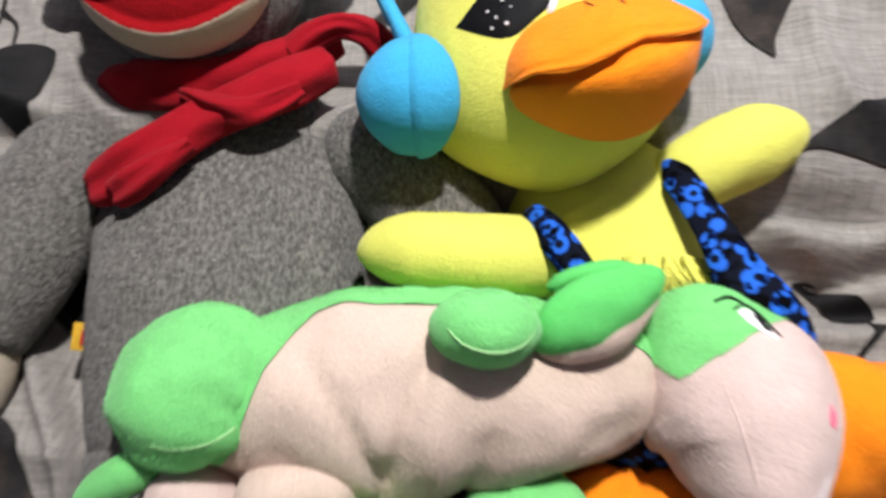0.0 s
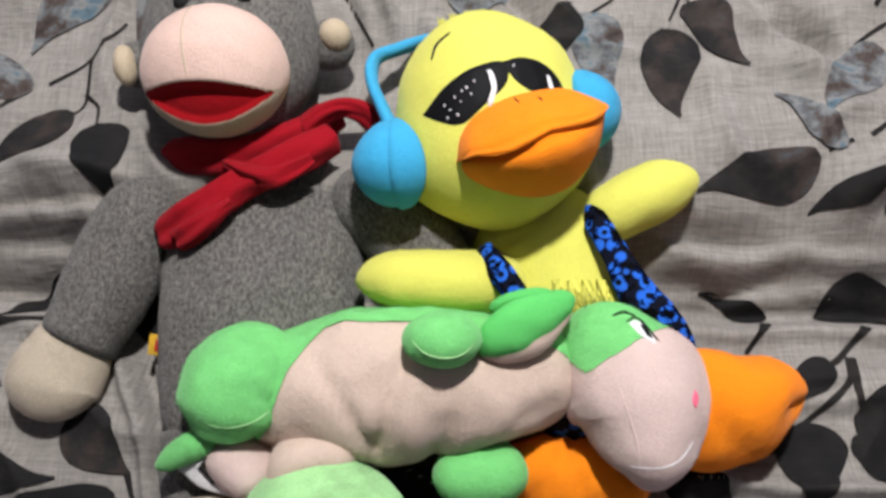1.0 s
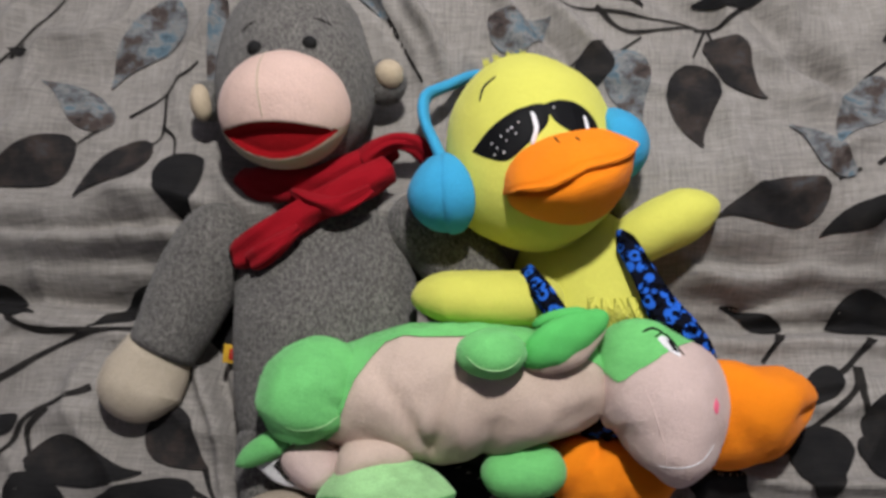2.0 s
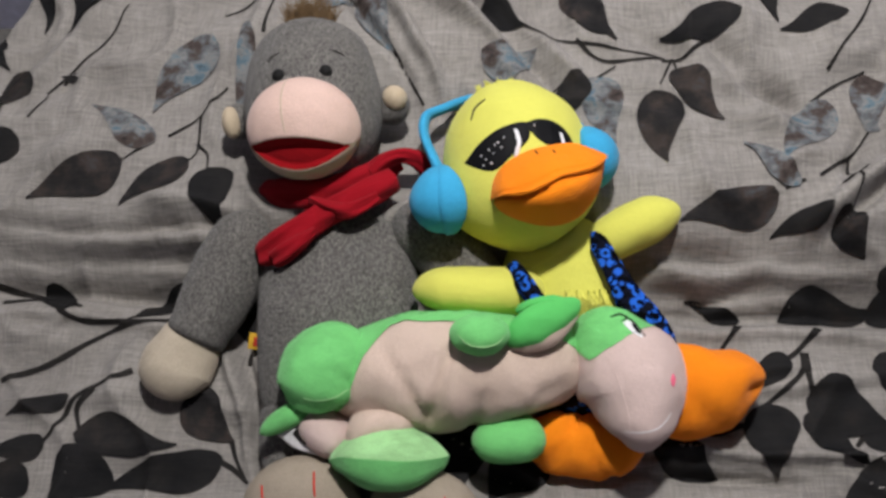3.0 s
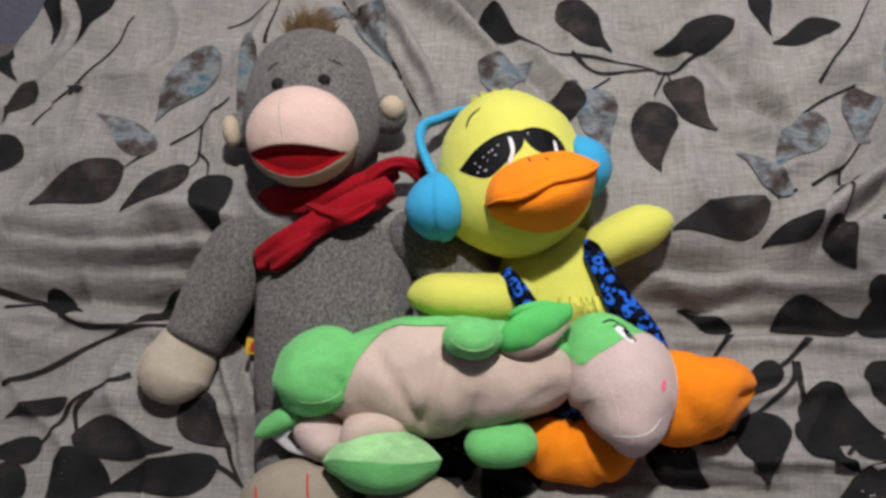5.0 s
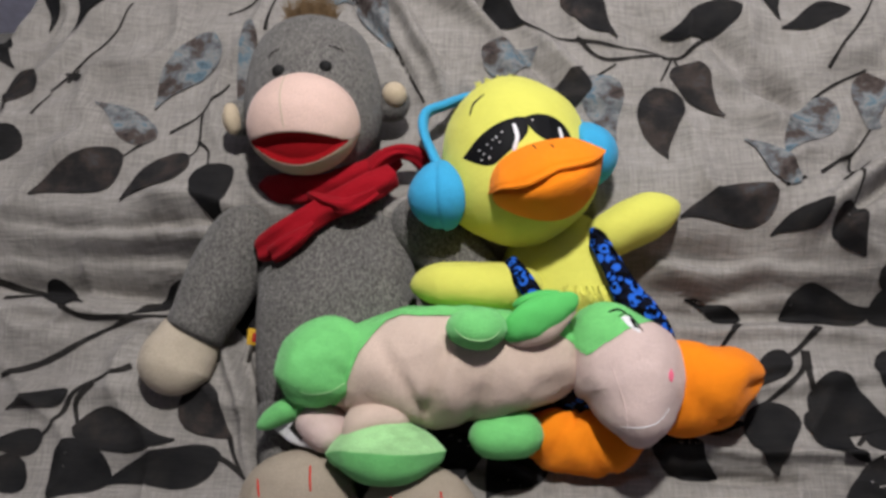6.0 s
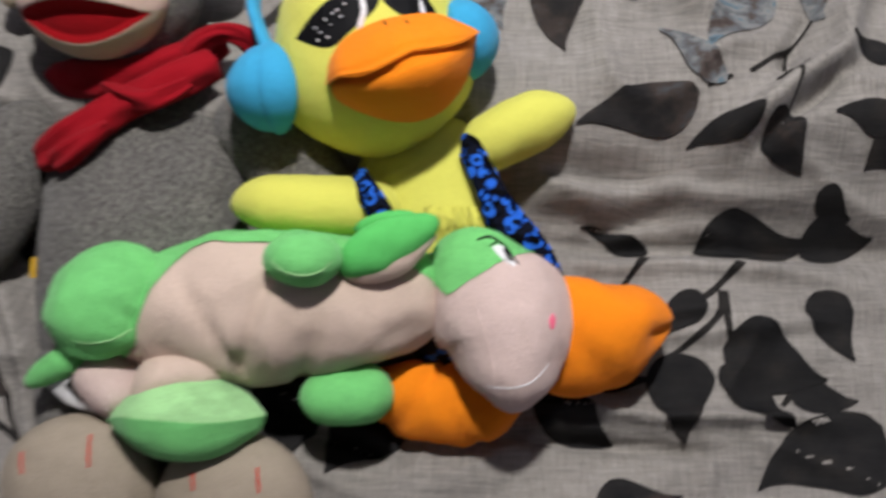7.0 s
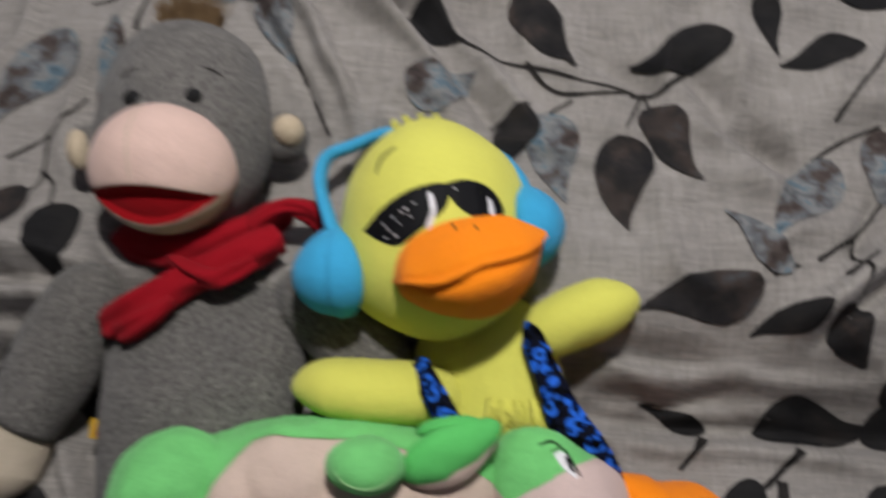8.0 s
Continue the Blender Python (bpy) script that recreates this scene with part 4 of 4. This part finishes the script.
def belly_folds(q, a):
    """Pulled seams and puckers in the belly cloth."""
    f = -0.006 * math.exp(-((q - 0.47 - (a - 70) * 0.0011) / 0.018) ** 2) * step(160, 110, a) * step(20, 50, a)
    f -= 0.0055 * math.exp(-((q - 0.40 + (a - 80) * 0.0016) / 0.016) ** 2) * step(150, 100, a) * step(30, 60, a)
    f -= 0.0045 * math.exp(-((q - 0.62 - (a - 60) * 0.0008) / 0.020) ** 2) * step(120, 80, a)
    f += 0.005 * math.exp(-((q - 0.54) / 0.03) ** 2 - ((a - 70) / 30) ** 2)
    return f


part("body", loft(SPINE, (0.16, 0.1), rings=90, seg=60, wob=0.004, crease=belly_folds), BEIGE, calf, "beige velboa belly")
part("back", loft(SPINE, (0.16, 0.1), rings=90, seg=40, wob=0.004, crease=belly_folds, span=back_span, grow=0.0012), GREEN, calf, "apple-green velboa back")
rump = part("rump", loft([(-0.0862, 0.4086, 0.572, 0.0162, 0.026), (-0.0960, 0.3950, 0.58, 0.0330, 0.038), (-0.1089, 0.3756, 0.584, 0.0405, 0.045), (-0.1152, 0.3579, 0.58, 0.0362, 0.042), (-0.1179, 0.3467, 0.572, 0.0248, 0.032)], (0.24, 0.26), rings=60, seg=48, wob=0.003, crease=lambda q, a: -0.0035 * math.exp(-((q - 0.58 - 0.001 * (a - 120)) / 0.05) ** 2 - ((a - 140) / 30) ** 2) - 0.003 * math.exp(-((q - 0.86) / 0.03) ** 2)), GREEN, calf)
stroke("rump_seam", [(-0.0762, 0.3610, 0.62), (-0.0801, 0.3500, 0.62), (-0.0913, 0.3411, 0.62), (-0.1080, 0.3379, 0.62), (-0.1204, 0.3406, 0.62)], 0.0009, skin(rump), GREEN_PALE, calf, "pale puckered seam", 0.0, 0.7)
HEAD_LINE = [(0.1398, 0.4277, 0.564, 0.0216, 0.030), (0.1402, 0.4133, 0.568, 0.0334, 0.039), (0.1461, 0.3978, 0.57, 0.0421, 0.045), (0.1559, 0.3799, 0.571, 0.0485, 0.049), (0.1622, 0.3611, 0.569, 0.0448, 0.050), (0.1632, 0.3415, 0.565, 0.0356, 0.046), (0.1623, 0.3268, 0.558, 0.0262, 0.038), (0.1591, 0.3187, 0.552, 0.0186, 0.030)]


def brow_line(a):
    """Where the green forehead ends along the head, by the angle round it."""
    return np.interp(a, (0, 30, 65, 100, 150, 180, 360), (0.08, 0.15, 0.325, 0.335, 0.32, 0.31, 0.08))


face = part("face", loft(HEAD_LINE, (0.10, 0.20), rings=240, seg=100, wob=0.0016, span=lambda q: (0, 360), keep=lambda q, a: q > brow_line(a) - 0.012), BLUSH, calf, "blush velboa muzzle")
brow = part("forehead", loft(HEAD_LINE, (0.10, 0.20), rings=240, seg=100, wob=0.0016, grow=0.0008, span=lambda q: (0, 360), keep=lambda q, a: q <= brow_line(a)), GREEN, calf, "apple-green velboa forehead")
on_face = skin(face, brow)
stroke("chin_seam", [(0.1379, 0.3726, 0.62), (0.1455, 0.3485, 0.62), (0.1515, 0.3228, 0.62), (0.1525, 0.3022, 0.62)], 0.0008, on_face, BLUSH, calf, "", 0.0)
stroke("mouth_stitch", [(0.1469, 0.3144, 0.61), (0.1620, 0.3152, 0.61), (0.1771, 0.3196, 0.61), (0.1877, 0.3306, 0.61)], 0.0007, on_face, WHITE, calf, "whitish mouth stitching", 0.0, 0.5)
stitched("eye", [(0.1502, 0.4060, 0.62), (0.1550, 0.4076, 0.62), (0.1614, 0.4026, 0.62), (0.1657, 0.3941, 0.62), (0.1611, 0.3956, 0.62), (0.1547, 0.4005, 0.62)], on_face, WHITE, calf, "white stitched eye")
stitched("pupil", [(0.1564, 0.4061, 0.62), (0.1605, 0.4036, 0.62), (0.1644, 0.3966, 0.62), (0.1603, 0.3991, 0.62)], on_face, BLACK, calf, "black stitched pupil", 0.002)
stroke("eyelid", [(0.1483, 0.4070, 0.62), (0.1564, 0.4086, 0.62), (0.1681, 0.3946, 0.62)], 0.0010, on_face, BLACK, calf)
stroke("eyebrow", [(0.1399, 0.4105, 0.62), (0.1476, 0.4126, 0.62), (0.1555, 0.4096, 0.62)], 0.0012, on_face, BLACK, calf)
stitched("nostril", [(0.1894, 0.3645, 0.615), (0.1918, 0.3578, 0.615), (0.1892, 0.3515, 0.615), (0.1868, 0.3577, 0.615)], on_face, PINK, calf, "pink stitched nostril")
part("ear", loft([(0.0522, 0.3892, 0.618, 0.0080, 0.009), (0.068, 0.3980, 0.626, 0.0146, 0.011), (0.0871, 0.4085, 0.628, 0.0158, 0.011), (0.1135, 0.4278, 0.616, 0.0059, 0.008)], (0.2, 0.12), wob=0.003), GREEN_SATIN, calf, "smooth green leaf-shaped ear")
part("ear_lining", loft([(0.0531, 0.3891, 0.613, 0.0058, 0.009), (0.0704, 0.3944, 0.618, 0.0125, 0.012), (0.0896, 0.4012, 0.619, 0.0115, 0.012), (0.1117, 0.4219, 0.61, 0.0039, 0.008)], (0.2, 0.12), wob=0.001), BEIGE, calf, "beige ear lining")
part("ear", loft([(0.0599, 0.4185, 0.618, 0.0039, 0.007), (0.073, 0.4228, 0.626, 0.0039, 0.007), (0.0899, 0.4256, 0.628, 0.0039, 0.007), (0.1054, 0.424, 0.622, 0.0039, 0.007)], (0.2, 0.2), wob=0.0006), GREEN_SATIN, calf, "rim of the folded far ear")
foreleg = part("foreleg", blob((0.0295, 0.3937, 0.632), 0.0254, 0.0180, 0.026), GREEN, calf, "stubby green velboa foreleg")
stroke("foreleg_seam", [(0.0124, 0.3823, 0.66), (0.0205, 0.3747, 0.66), (0.0330, 0.3715, 0.66), (0.0447, 0.3740, 0.66), (0.0510, 0.3808, 0.66)], 0.0010, skin(foreleg), GREEN_PALE, calf, "pale puckered seam", 0.0002, 0.6)
part("leg", loft([(-0.0307, 0.3344, 0.566, 0.0119, 0.026), (-0.0510, 0.3345, 0.576, 0.0167, 0.026), (-0.0695, 0.3272, 0.576, 0.0178, 0.025), (-0.0812, 0.3152, 0.562, 0.0151, 0.024)], (0.4, 0.3), wob=0.003), BEIGE, calf)
FOOT = [(-0.0950, 0.3082, 0.556, 0.0093, 0.020), (-0.0802, 0.3083, 0.564, 0.0178, 0.031), (-0.0598, 0.3054, 0.57, 0.0280, 0.040), (-0.0379, 0.3044, 0.57, 0.0275, 0.040), (-0.0209, 0.3070, 0.564, 0.0173, 0.029), (-0.0100, 0.3110, 0.556, 0.0076, 0.018)]
hind_foot = part("foot", loft(FOOT, (0.10, 0.10), wob=0.002, crease=lambda q, a: 0.003 * math.exp(-((a - 108) / 12) ** 2)), GREEN_PALE, calf, "pale green velboa foot")
part("sole", loft(FOOT, (0.10, 0.10), wob=0.002, grow=0.0008, crease=lambda q, a: 0.003 * math.exp(-((a - 108) / 12) ** 2), span=lambda q: (-120, 106)), GREEN, hind_foot, "darker green sole")
part("foot", loft([(0.0208, 0.327, 0.545, 0.0141, 0.024), (0.0401, 0.3247, 0.55, 0.0219, 0.032), (0.0649, 0.326, 0.55, 0.0219, 0.032), (0.0819, 0.3296, 0.545, 0.015, 0.024)], (0.35, 0.3), wob=0.002), GREEN, calf)
part("haunch", loft([(-0.1254, 0.3437, 0.566, 0.0151, 0.026), (-0.1094, 0.328, 0.562, 0.02, 0.028), (-0.0898, 0.3111, 0.556, 0.0179, 0.026)], (0.3, 0.3)), BLUSH, calf)
part("tail", loft([(-0.1201, 0.3448, 0.58, 0.0079, 0.012), (-0.1383, 0.3371, 0.578, 0.0099, 0.012), (-0.154, 0.3297, 0.572, 0.0089, 0.01), (-0.1674, 0.3232, 0.566, 0.006, 0.008)], (0.2, 0.3), wob=0.001), GREEN, calf)
care = part("care_label", ribbon([(-0.1535, 0.3303, 0.57, 0.007), (-0.1311, 0.3182, 0.574, 0.0108), (-0.1078, 0.3066, 0.57, 0.0049)], 0.001, fold=0.001), LABEL_WHITE, calf, "white satin care label")
part("print_bar", ribbon([(-0.1329, 0.325, 0.578, 0.0059), (-0.1209, 0.3151, 0.578, 0.0063)], 0.001), DARK_THREAD, care, "dark printed bar")

# ---- ceiling lamp ----
lamp = thing("pendant_lamp", "small white pendant lamp hanging from the ceiling", "lamp")
bm = bmesh.new()
bmesh.ops.create_cone(bm, cap_ends=False, segments=40, radius1=0.13, radius2=0.05, depth=0.14, matrix=Matrix.Translation((LAMP[0], LAMP[1], LAMP[2] + 0.05)))
part("shade", bm, CEILING_PAINT, lamp, "white enamel shade")
bm = bmesh.new()
bmesh.ops.create_cone(bm, cap_ends=True, segments=12, radius1=0.004, radius2=0.004, depth=2.5 - LAMP[2] - 0.11, matrix=Matrix.Translation((LAMP[0], LAMP[1], (2.5 + LAMP[2] + 0.11) / 2)))
part("cord", bm, LABEL_WHITE, lamp)
bm = bmesh.new()
bmesh.ops.create_cone(bm, cap_ends=True, segments=32, radius1=0.05, radius2=0.055, depth=0.03, matrix=Matrix.Translation((LAMP[0], LAMP[1], 2.485)))
part("ceiling_rose", bm, CEILING_PAINT, lamp)

# ---- pile on the plush ----
for toy, dense, length in ((monkey, 34, 0.0015), (duck, 30, 0.0010), (calf, 42, 0.0014)):
    for k, ob in enumerate(toy.children):
        kind = ob.name.split(".")[0]
        if kind in ("body", "head", "ear", "inner_ear", "arm", "hand", "leg", "foot", "wing", "upper_bill", "lower_bill", "back", "rump", "face", "forehead", "foreleg", "haunch", "tail", "ear_lining"):
            pile(ob, dense, length, 0.00014, k + 1)
